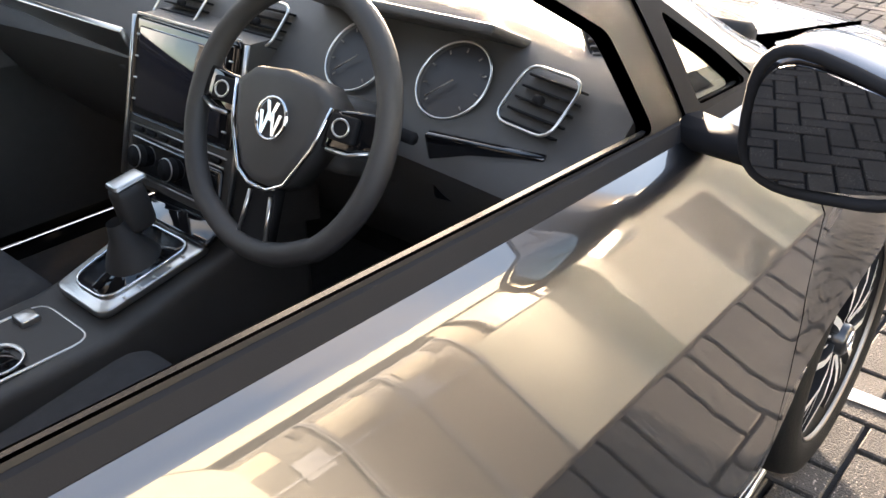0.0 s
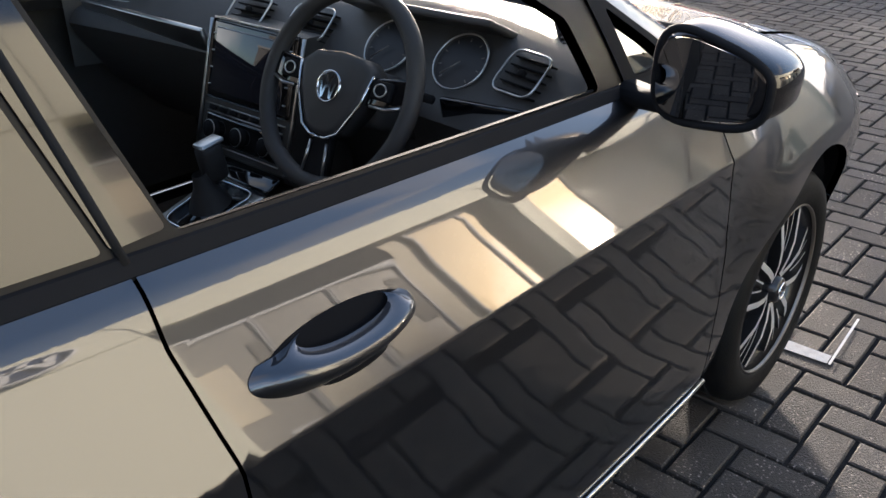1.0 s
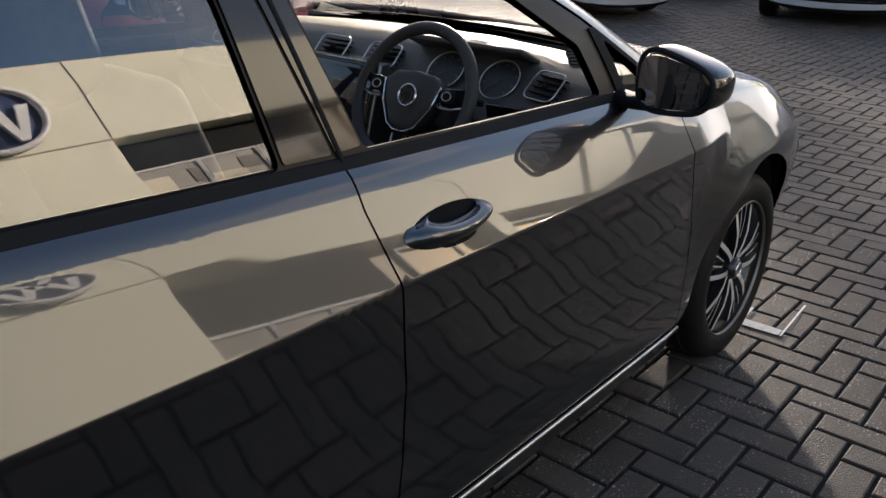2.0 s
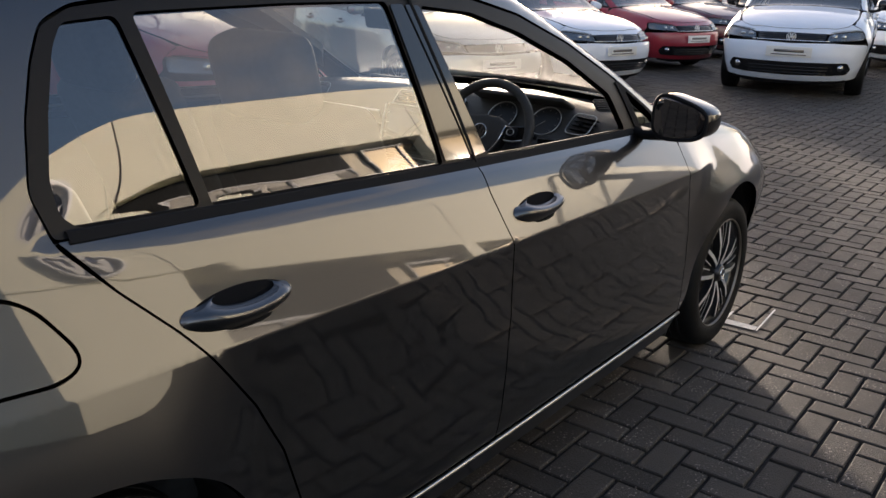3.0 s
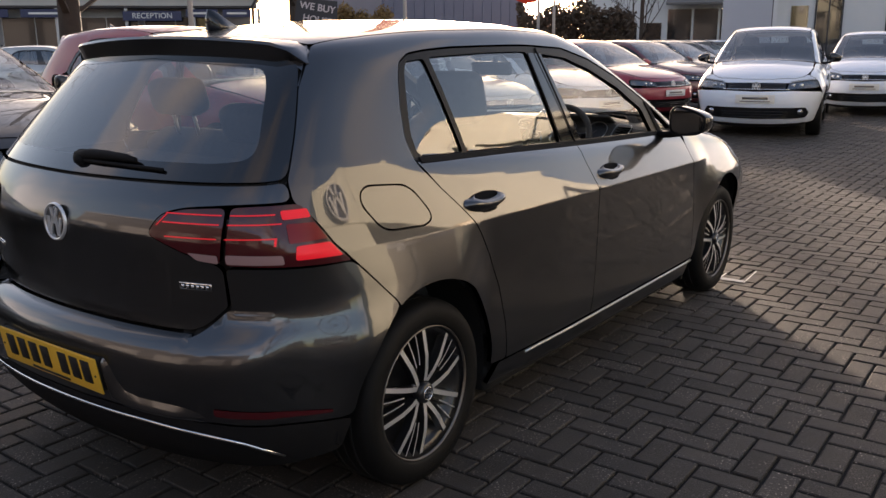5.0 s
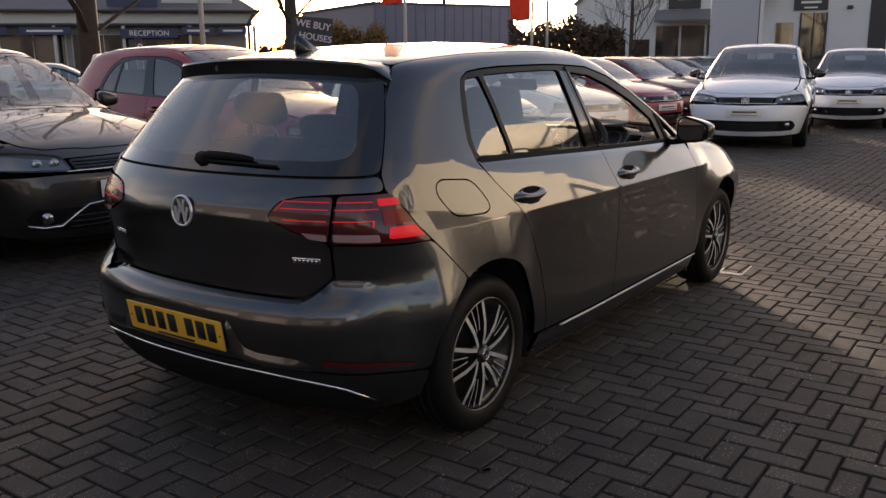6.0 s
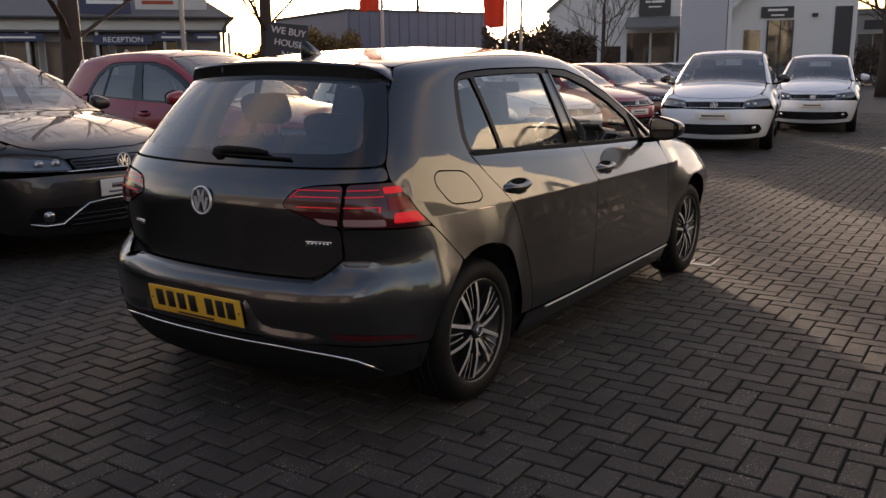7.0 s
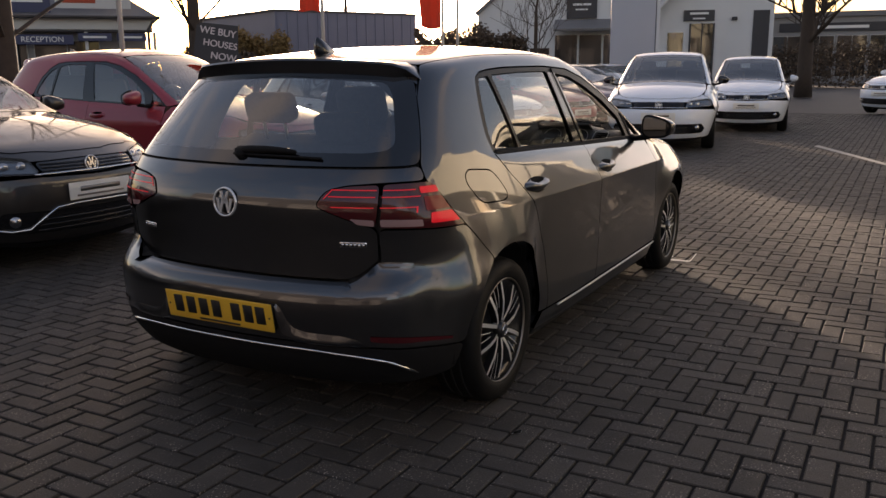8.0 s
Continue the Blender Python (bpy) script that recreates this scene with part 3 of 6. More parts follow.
def door_handle(parent, x0, x1, z, mirror, full):
    """An oval pull handle: a bowed grip round a finger cup whose shade is painted."""
    s = -1 if mirror else 1
    o = empty("door_handle")
    o.parent = parent
    xm, half = (x0 + x1) / 2, (x1 - x0) / 2 * .94
    p = on_side((xm, z))[0]
    n = slope(p[None])[0]
    m = frame_of((xm, p[1] * s, z), (n[0], n[1] * s, n[2]))
    f = s if full else 1
    wide, tall, mid = (.90, .031, .0) if full else (.62, .020, .013)
    cup = [(.06 * half * f + half * wide * math.cos(t), mid + tall * math.sin(t)) for t in np.linspace(0, 2 * math.pi, 28, endpoint=False)]
    # flat plate, not hollow: the cup's shade is put into its near-black colour
    part("recess", slab(cup, .004, m @ pose(0, 0, .002), .0015), M["recess"], o, "finger cup as a flat plate, its shade put into the colour")
    count, rows = (44, 7) if full else (20, 4)
    vs, fs = [], []
    for k in range(count):
        t = 2 * math.pi * k / count
        c, q = math.cos(t), math.sin(t)
        ox = half * math.copysign(abs(c) ** .8, c)
        oy = (.0325 if q > 0 else .035) * math.copysign(abs(q) ** .9, q) * (1 - .22 * (ox / half) ** 2)
        ix, iy = .10 * half * f + half * .56 * c, .0165 + .0155 * q
        low = max(0, -q) + .35 * c * c
        fade = min(1, max(0, (.55 - q) / .5)) if full else 1
        for j in range(rows):
            u = j / (rows - 1)
            bow = .003 + fade * (.004 + .027 * min(1, low)) * math.sin(math.pi * min(1, .06 + u * 1.02)) ** .6
            vs.append(m @ Vector((ix + (ox - ix) * u, iy + (oy - iy) * u - .003 * math.sin(math.pi * u), bow if 0 < u < 1 else (.001 if u else .012 * min(1, low) + .002))))
    for k in range(count):
        if full and math.sin(2 * math.pi * k / count) > .5 and math.sin(2 * math.pi * (k + 1) / count) > .5:
            continue
        for j in range(rows - 1):
            a, b = k * rows + j, (k + 1) % count * rows + j
            fs.append((a, a + 1, b + 1, b))
    raw("grip", vs, fs, M[parent["paint"]], o, smooth=True)
    if full:
        # dish under the grip, likewise a flat plate with its shade painted
        part("lower_dish", slab([(.08 * half * f + half * .42 * math.cos(t), -.031 + .009 * math.sin(t)) for t in np.linspace(0, 2 * math.pi, 20, endpoint=False)], .003, m @ pose(0, 0, .0022), .001), M["recess"], o)
    return o


def seat(parent, x, y, rear=False):
    s = empty("front_seat", pose(x, y, 0))
    s.parent = parent
    part("cushion", box(.52, .50, .17, .06, 4, pose(.06, 0, .44, 0, -7, 0)), M["cloth"], s)
    part("backrest", box(.15, .48, .64, .06, 4, pose(-.30, 0, .78, 0, -22, 0)), M["cloth"], s)
    part("headrest", box(.12, .28, .20, .058, 5, pose(-.475, 0, 1.150, 0, -15, 0)), M["cloth"], s)
    for q in (-.06, .06):
        part("headrest_post", tube([(-.42, q, 1.03), (-.46, q, 1.13)], .006), M["satin"], s)
    return s


def steering_wheel(parent):
    """Three-spoke leather wheel with bright trim."""
    w = empty("steering_wheel", frame_of((.385, -.340, .898), (-.90, .0, .43)) @ Matrix.Diagonal((.93, .93, .93, 1)))
    w.parent = parent
    ring = [(.182 * math.sin(a), .182 * math.cos(a) * (1.0 if math.cos(a) > -.8 else .97), 0) for a in np.linspace(0, 2 * math.pi, 56, endpoint=False)]
    part("rim", tube(ring, .0165, 12, True), M["leather"], w)
    pad = [(-.092, .038), (-.06, .062), (0, .068), (.06, .062), (.092, .038), (.078, -.02), (.045, -.075), (.02, -.088), (-.02, -.088), (-.045, -.075), (-.078, -.02)]
    part("airbag_cover", slab(pad, .05, pose(0, 0, .018), .014), M["leather"], w)
    for sx in (-1, 1):
        pts = [(sx * .094, .036, .014), (sx * .08, -.02, .016), (sx * .047, -.077, .016), (sx * .02, -.091, .016), (0, -.092, .016)]
        part("bright_trim", tube(pts, .0028), M["chrome"], w)
        part("spoke", slab([(sx * .085, .036), (sx * .17, .045), (sx * .172, .0), (sx * .13, -.012), (sx * .082, -.015)][::sx], .018, pose(0, 0, .006), .004), M["piano"], w)
        part("button_pad", box(.045, .034, .01, .004, 2, pose(sx * .118, .016, .010)), M["trim"], w)
        part("button_ring", tube([(sx * .118 + .014 * math.cos(a), .016 + .011 * math.sin(a), .016) for a in np.linspace(0, 6.2832, 14, endpoint=False)], .0016, 6, True), M["satin"], w)
        part("spoke_trim", tube([(sx * .10, -.014, .012), (sx * .135, -.014, .010), (sx * .165, -.004, .006)], .003), M["satin"], w)
    part("lower_spoke", slab([(-.022, -.085), (.022, -.085), (.030, -.172), (-.030, -.172)], .018, pose(0, 0, .004), .004), M["trim"], w)
    for sx in (-1, 1):
        part("spoke_trim", tube([(sx * .021, -.10, .008), (sx * .028, -.165, .004)], .003), M["satin"], w)
    badge(w, pose(0, 0, .020), .030, M["chrome"])
    return w


def air_vent(parent, m, wid, hei, slats=5):
    v = empty("air_vent", m)
    v.parent = parent
    c = [(-wid / 2, -hei / 2), (wid / 2, -hei / 2), (wid / 2, hei / 2), (-wid / 2, hei / 2)]
    q = rounded(np.array(c), min(wid, hei) * .28)
    part("vent_frame", tube([(x, y, 0) for x, y in q], .0022, 6, True), M["satin"], v)
    part("vent_back", slab([tuple(p) for p in q], .004, pose(0, 0, -.03)), M["liner"], v)
    for k in range(slats):
        y = -hei / 2 + hei * (k + .5) / slats
        part("slat", box(wid * .88, .003, .020, .001, 1, pose(0, y, -.013, 20, 0, 0)), M["trim"], v)
    part("vent_wheel", box(.014, .012, .012, .003, 1, pose(0, 0, -.001)), M["trim"], v)
    return v


def cabin(car):
    """Dashboard, wheel, console, seats and linings of the near car."""
    dash = empty("dashboard")
    dash.parent = car
    prof = [(.97, .955), (.86, .975), (.74, .985), (.67, .980), (.63, .965), (.575, .920), (.525, .872), (.508, .845), (.53, .80), (.60, .70), (.68, .58), (.97, .50)]
    bm = extrude_profile(prof, -.715, .715, taper=lambda x, y, z: (x - .10 * y * y * (z > .6), y, z - .05 * y * y * (z > .9) + .022 * math.exp(-((y + .335) / .2) ** 2) * (.60 < x < .78) * (z > .92)), steps=28)
    part("dash_top", sharp(bm, 40), M["soft"], dash)
    for y, z in ((-.296, .932), (-.466, .932)):
        m = frame_of((.560, y, z), (-.74, 0, .67))
        part("dial", lathe([(.0, -.004), (.052, -.004)], 36, m), M["dial"], dash)
        part("dial_ring", tube([m @ Vector((.054 * math.cos(a), .054 * math.sin(a), .002)) for a in np.linspace(0, 6.2832, 40, endpoint=False)], .0018, 6, True), M["satin"], dash)
        part("needle", tube([m @ Vector((0, 0, .002)), m @ Vector((-.03, -.03, .002))], .0012, 5), M["brake"], dash)
        for k in range(9):
            a = radians(-50 + k * 35)
            part("dial_mark", box(.006, .0022, .001, 0, 1, m @ pose(.043 * math.cos(a), .043 * math.sin(a), .0, 0, 0, math.degrees(a))), M["brake"], dash)
    part("dial_hood", box(.09, .37, .014, .005, 2, pose(.60, -.342, .988, 0, 24, 0)), M["soft"], dash)
    air_vent(dash, frame_of((.552, -.600, .938), (-.68, .15, .72)), .094, .080)
    air_vent(dash, frame_of((.566, .596, .930), (-.68, -.15, .72)), .105, .080)
    air_vent(dash, frame_of((.566, -.068, .942), (-.70, 0, .70)), .115, .075)
    air_vent(dash, frame_of((.566, .125, .942), (-.70, 0, .70)), .115, .075)
    vs = empty("demister_vent", frame_of((.700, -.598, .972), (-.25, -.25, .93)))
    vs.parent = dash
    part("vent_back", box(.05, .105, .004, .006, 1, pose(0, 0, .003)), M["liner"], vs)
    for k in range(7):
        part("slat", box(.046, .005, .006, .001, 1, pose(0, -.045 + .015 * k, .006)), M["soft"], vs)
    part("side_trim", box(.012, .16, .10, .004, 2, pose(.512, -.56, .842, 0, -14, 10)), M["piano"], dash)
    part("light_switch", lathe([(.02, 0), (.018, .014), (.0, .016)], 20, frame_of((.500, -.64, .835), (-.9, -.1, .3))), M["trim"], dash)
    part("trim_band", box(.012, .50, .085, .003, 2, pose(.506, .445, .862, 0, -24, 0)), M["satin"], dash, "brushed metal trim band")
    part("glovebox", box(.02, .44, .19, .008, 2, pose(.572, .46, .752, 0, -35, 0)), M["soft"], dash)
    stack = empty("centre_stack")
    stack.parent = car
    face = lambda z: .500 + (z - .90) * .29
    prof = [(face(.925) + .006, .925), (face(.66) + .006, .66), (.455, .635), (.62, .60), (.62, .925)]
    part("stack_panel", extrude_profile(prof, -.118, .176), M["soft"], stack, smooth=False)
    scr = part("screen", box(.008, .230, .135, .004, 2, pose(face(.848) - .001, .035, .848, 0, 16, 0)), M["screen"], stack, "glossy dark touchscreen")
    part("screen_bezel", box(.010, .268, .165, .010, 3, pose(face(.848) + .002, .030, .848, 0, 16, 0)), M["piano"], stack)
    for dy in (-1, 1):
        for k in range(4):
            zz = .848 + .034 * (k - 1.5)
            part("screen_button", box(.004, .010, .003, .001, 1, pose(face(zz) - .004, .030 + dy * .122, zz, 0, 16, 0)), M["satin"], scr)
    for zz, w in ((.930, .27), (.757, .262), (.742, .25), (.675, .25)):
        part("bright_line", tube([(face(zz), .03 - w / 2, zz), (face(zz), .03 + w / 2, zz)], .0016, 6), M["satin"], stack)
    for y in (-.118, .177):
        part("side_edge", tube([(face(zz) + .002, y, zz) for zz in (.925, .85, .76, .665)], .004, 8), M["satin"], stack)
    part("climate_panel", box(.010, .245, .060, .005, 2, pose(face(.709) + .002, .03, .709, 0, 16, 0)), M["piano"], stack)
    for dy in (-.060, .030, .120):
        km = frame_of((face(.709) - .002, dy, .709), (-.96, 0, .28))
        part("climate_knob", lathe([(.020, 0), (.018, .016), (.0, .017)], 24, km), M["trim"], stack)
        part("knob_ring", tube([km @ Vector((.0185 * math.cos(a), .0185 * math.sin(a), .014)) for a in np.linspace(0, 6.2832, 20, endpoint=False)], .0012, 5, True), M["satin"], stack)
    for k in range(7):
        part("climate_button", box(.006, .024, .009, .002, 1, pose(face(.750), -.075 + .035 * k, .750, 0, 16, 0)), M["trim"], stack)
    con = empty("centre_console")
    con.parent = car
    body = extrude_profile([(.60, .640), (.42, .606), (.22, .556), (.0, .548), (-.38, .548), (-.38, .33), (.60, .33)], -.112, .104)
    bmesh.ops.bevel(body, geom=list(body.edges), offset=.016, segments=3, affect="EDGES", profile=.6)
    part("console_body", sharp(body, 50), M["soft"], con)
    cm = pose(.320, -.006, .5965, 0, -14, 0)
    rim = rounded(np.array([(.098, -.087), (.098, .087), (-.096, .068), (-.096, -.068)]), .02)
    part("lever_plate", slab([tuple(p) for p in rim], .012, cm @ pose(0, 0, .006), .003), M["satin"], con, "satin metal gear surround")
    inner = rounded(np.array([(.080, -.064), (.080, .064), (-.074, .050), (-.074, -.050)]), .03)
    well = part("lever_well", slab([tuple(p) for p in inner], .004, cm @ pose(0, 0, .0085)), M["gloss_black"], con)
    part("plate_trim", tube([cm @ Vector((x, y, .009)) for x, y in inner], .0026, 6, True), M["chrome"], con)
    for k in range(5):
        part("gear_mark", box(.004, .010, .001, 0, 1, cm @ pose(.055 - .027 * k, -.071, .0075)), M["plate_white"], well)
    part("storage_lid", box(.060, .19, .012, .005, 2, pose(.428, -.004, .640, 0, -24, 0)), M["piano"], con)
    part("lever_boot", lathe([(.046, 0), (.036, .020), (.020, .048), (.014, .075)], 20, cm @ pose(.01, 0, .006)), M["leather"], con)
    part("gear_lever", box(.052, .040, .085, .018, 3, pose(.345, -.004, .692, 0, -10, 0)), M["leather"], con)
    part("lever_cap", box(.054, .034, .010, .005, 3, pose(.342, -.004, .734, 0, -10, 0)), M["satin"], con)
    tray = part("console_tray", slab([tuple(p) for p in rounded(np.array([(.205, -.075), (.205, .062), (-.10, .062), (-.10, -.075)]), .03)], .006, pose(0, 0, .552)), M["gloss_black"], con)
    part("tray_trim", tube([(x, y, .553) for x, y in rounded(np.array([(.205, -.078), (.205, .065), (-.10, .065), (-.10, -.078)]), .03)], .003, 6, True), M["satin"], con)
    for dx in (.085, -.03):
        part("cup_holder", lathe([(.034, .003), (.039, .006), (.041, .002), (.034, .001)], 28, pose(dx, -.030, .553)), M["satin"], tray)
    part("handbrake_switch", box(.030, .034, .012, .003, 2, pose(.165, .038, .558)), M["satin"], con)
    part("armrest", box(.30, .17, .07, .025, 3, pose(-.27, .0, .630)), M["cloth"], con)
    steering_wheel(car)
    for dy in (-1, 1):
        part("column_stalk", tube([(.46, -.345 + dy * .04, .895), (.44, -.345 + dy * .16, .90)], .008), M["trim"], car)
    part("column_shroud", box(.16, .11, .10, .03, 3, pose(.50, -.345, .845, 0, 25, 0)), M["soft"], car)
    seat(car, -.045, -.365)
    seat(car, -.045, .365)
    bench = empty("rear_seat")
    bench.parent = car
    part("cushion", box(.50, 1.24, .18, .06, 4, pose(-.80, 0, .45, 0, -6, 0)), M["cloth"], bench)
    part("backrest", box(.15, 1.22, .58, .05, 4, pose(-1.09, 0, .76, 0, -22, 0)), M["cloth"], bench)
    for y in (-.38, 0, .38):
        up = .085 if y > .2 else 0
        part("headrest", box(.10, .26, .135, .045, 4, pose(-1.225 - up * .2, y, 1.085 + up, 0, -16, 0)), M["cloth"], bench)
        for q in (-.06, .06):
            part("headrest_post", tube([(-1.19, y + q, .97), (-1.215 - up * .2, y + q, 1.04 + up)], .007), M["satin"], bench)
    part("parcel_shelf", box(.44, 1.10, .02, .006, 2, pose(-1.50, 0, .955)), M["cloth"], car, "carpeted parcel shelf")
    part("cabin_floor", box(2.6, 1.36, .04, .01, 1, pose(-.30, 0, .30)), M["cloth"], car)
    part("boot_lining", box(.03, 1.2, .55, .01, 1, pose(-1.80, 0, .62)), M["soft"], car)
    part("bulkhead", box(.04, 1.36, .65, .01, 1, pose(.98, 0, .63)), M["liner"], car)
    mir = part("interior_mirror", box(.03, .24, .065, .014, 3, pose(.33, 0, 1.235, 0, -12, -6)), M["trim"], car)
    part("mirror_stem", tube([(.34, 0, 1.25), (.36, 0, 1.275)], .01), M["trim"], mir)
    for y in (-.35, .35):
        part("sun_visor", box(.15, .36, .016, .007, 2, pose(.13, y, 1.318, 0, 20, 0)), M["lining"], car)


def plate_lip(car, s, mat):
    """The moulded lip that closes the plate's recess and runs out to the reflector."""
    rim = [(-.262, .520), (-.285, .505), (-.305, .468), (-.327, .436), (-.37, .424), (-.48, .419), (-.592, .415)]
    crest = [(-.2615, .505), (-.266, .455), (-.280, .404), (-.330, .390), (-.40, .385), (-.49, .384), (-.60, .386)]
    foot = [(y + .001, z - .014) for y, z in crest]

    def dense(pts):
        pts = np.array(pts)
        k = np.linspace(0, len(pts) - 1, 37)
        return np.stack([np.interp(k, range(len(pts)), pts[:, j]) for j in (0, 1)], 1)
    bm = bmesh.new()
    rows = []
    a, b, c = dense(rim), dense(crest), dense(foot)
    for w0, w1, w2, off in ((1, 0, 0, -.003), (.8, .2, 0, .001), (.4, .6, 0, .006), (.1, .9, 0, .0105), (0, .8, .2, .0105), (0, .4, .6, .005), (0, 0, 1, -.003)):
        p = on_rear(*[tuple(q) for q in a * w0 + b * w1 + c * w2])
        fade = np.clip((36 - np.arange(37)) / 6, 0, 1)[:, None]
        q = p + slope(p) * (off * fade - .003 * (1 - fade))
        rows.append([bm.verts.new((v[0], v[1] * s, v[2])) for v in q])
    for r0, r1 in zip(rows, rows[1:]):
        for i in range(len(r0) - 1):
            bm.faces.new((r0[i], r0[i + 1], r1[i + 1], r1[i]))
    bmesh.ops.recalc_face_normals(bm, faces=bm.faces)
    part("bumper_lip", bm, mat, car)


def hatchback(name, paint_key, full, label, category="car", group="", plate="plate_yellow", lights="red", dealer=False):
    """A five-door hatchback; full: with its cabin and close detail."""
    car = empty(name, None, label, category, group)
    car["paint"] = paint_key
    P = M[paint_key]
    st = .022 if full else .075
    dp = .018 if full else .012
    flank = flank_rows() if full else None
    tail = tail_rows() if full else None
    glass = M["glass"]

    def skin(nm, kind, outline, mat, parent=car, **kw):
        kw.setdefault("step", st)
        kw.setdefault("depth", dp)
        ob = panel(nm, parent, kind, outline, mat, **kw)
        if mat in (M["glass"], M["dark_glass"], M["lamp_clear"]):
            ob.visible_shadow = False
        return ob

    # tail
    top = on_rear(*LAMP_TOP)
    low = on_rear(*LAMP_LOW)
    tg = on_side(*TAILGATE)
    corner = tg[2:4]
    hatch = skin("tailgate", "tail", both(on_rear((0, .992), (-.5, .994), (-.66, .997)), corner, top[1:], low, on_rear((-.600, .70), (-.600, .68)), gate_edge(.0155)[::-1]), P, radius=.025, fine=tail)
    skin("bumper", "tail", both(gate_edge(.0115), on_rear((-.604, .674), (-.604, .70), (-.604, .787), (-.68, .787), (-.735, .785), (-.775, .781)), tg[6:9],
                                on_side(*sweep(-AX, AZ, AR, .322, 119, 172)), on_side((-1.66, .345)), on_rear((-.60, .372), (-.3, .380), (0, .382))), P, radius=.02, label="painted rear bumper", fine=tail)
    skin("valance", "tail", both(on_rear((0, .379), (-.3, .377), (-.60, .369)), on_side((-1.66, .342), (-1.640, .33), (-1.660, .24)), on_rear((-.66, .205), (-.3, .20), (0, .20))), M["trim"], off=-.004, radius=.02)
    if full:
        droop = curve((0, .356), (.35, .352), (.52, .339), (.62, .323), (.66, .309), (.712, .257))
        pts = on_rear(*[(y, float(droop(abs(y)))) for y in np.linspace(.712, -.712, 55)])
        part("chrome_strip", tube([tuple(p + slope(p[None])[0] * .003) for p in pts], .0052, 8), M["chrome"], car)
    skin("window_seal", "tail", both(on_rear((0, .975), (-.5, .977), (-.66, .98)), on_rear((-.66, 1.03), (-.5, 1.03), (0, 1.03))), M["liner"], hatch, off=-.014, depth=0)
    for mir in (False, True):
        skin("bumper_shelf", "tail", on_rear((-.48, .570), (-.67, .590), (-.67, .745), (-.48, .70)), M["liner"], hatch, off=-.024, depth=0, step=.02, mirror=mir)
    g_out = both(on_rear((0, .9965), (-.5, .9985), (-.66, 1.0015)), on_side((-1.716, 1.008), (-1.640, 1.118), (-1.561, 1.24), (-1.515, 1.305)), on_rear((-.40, 1.34), (0, 1.35)))
    g_in = both(on_rear((0, 1.045), (-.50, 1.047), (-.575, 1.055), (-.59, 1.08), (-.50, 1.25), (-.46, 1.29), (0, 1.315)))
    gl = skin("rear_window", "tail", g_in, M["dark_glass"], hatch, off=-.001, depth=0, gap=-.006)
    skin("window_border", "tail", g_out, M["frit"], gl, holes=[g_in], depth=.006)
    for mir in (False, True):
        s = -1 if mir else 1
        inner = skin("tail_lamp_inner", "tail", np.concatenate([on_rear((-.597, .945)), top[3:], low[:3], on_rear((-.597, .793))]), M["red_lens"], hatch, off=.004, radius=.02, mirror=mir, label="dark red inner tail lamp")
        outer = skin("tail_lamp", "tail", np.concatenate([on_rear((-.605, .945), (-.66, .948), (-.722, .949)), tg[4:6], tg[6:7], on_rear((-.775, .784), (-.72, .789), (-.605, .793))]), M["red_lens"], car, off=.004, radius=.016, mirror=mir, label="dark red wraparound tail lamp")
        if full:
            for pr, y0, y1, zz in ((inner, -.435, -.592, .925), (inner, -.430, -.592, .902), (inner, -.445, -.592, .866), (outer, -.612, -.700, .925), (outer, -.612, -.716, .902), (outer, -.612, -.716, .866)):
                skin("light_bar", "tail", on_rear((y0, zz - .0016), (y1, zz - .0016), (y1, zz + .0016), (y0, zz + .0016)), M["red_bright"], pr, off=.0055, depth=.002, radius=.001, gap=0, mirror=mir)
            for pr, y0, z0, y1, z1 in ((inner, -.412, .893, -.436, .923), (outer, -.716, .846, -.714, .868)):
                skin("light_bar", "tail", on_rear((y0, z0), (y0 - .004, z0), (y1 - .004, z1), (y1, z1)), M["red_bright"], pr, off=.0055, depth=.002, radius=.001, gap=0, mirror=mir)
            skin("indicator", "tail", on_rear((-.612, .799), (-.735, .797), (-.732, .822), (-.612, .825)), M["lens_clear"], outer, off=.0055, depth=.002, radius=.006, gap=0, mirror=mir)
            skin("reversing_lens", "tail", on_rear((-.535, .806), (-.592, .799), (-.592, .822), (-.510, .826)), M["lens_clear"], inner, off=.0055, depth=.002, radius=.005, gap=0, mirror=mir)
            skin("side_lens", "tail", np.concatenate([on_rear((-.738, .850)), on_side((-1.666, .852), (-1.690, .897)), on_rear((-.722, .900))]), M["red_mid"], outer, off=.0055, depth=.002, radius=.006, gap=0, mirror=mir)
            skin("stop_lamp", "tail", np.concatenate([on_rear((-.752, .806)), on_side((-1.634, .803), (-1.662, .843)), on_rear((-.748, .843))]), M["red_bright"], outer, off=.006, depth=.002, radius=.006, gap=0, mirror=mir)
            skin("stop_lamp", "tail", on_rear((-.714, .911), (-.744, .911), (-.733, .934), (-.704, .934)), M["red_bright"], outer, off=.006, depth=.002, radius=.005, gap=0, mirror=mir)
        skin("reflector", "tail", np.concatenate([on_rear((-.60, .392), (-.60, .418), (-.70, .408)), on_side((-1.70, .382), (-1.70, .368)), on_rear((-.70, .382))]), M["red_lens"], car, off=.003, depth=.004, radius=.008, mirror=mir)
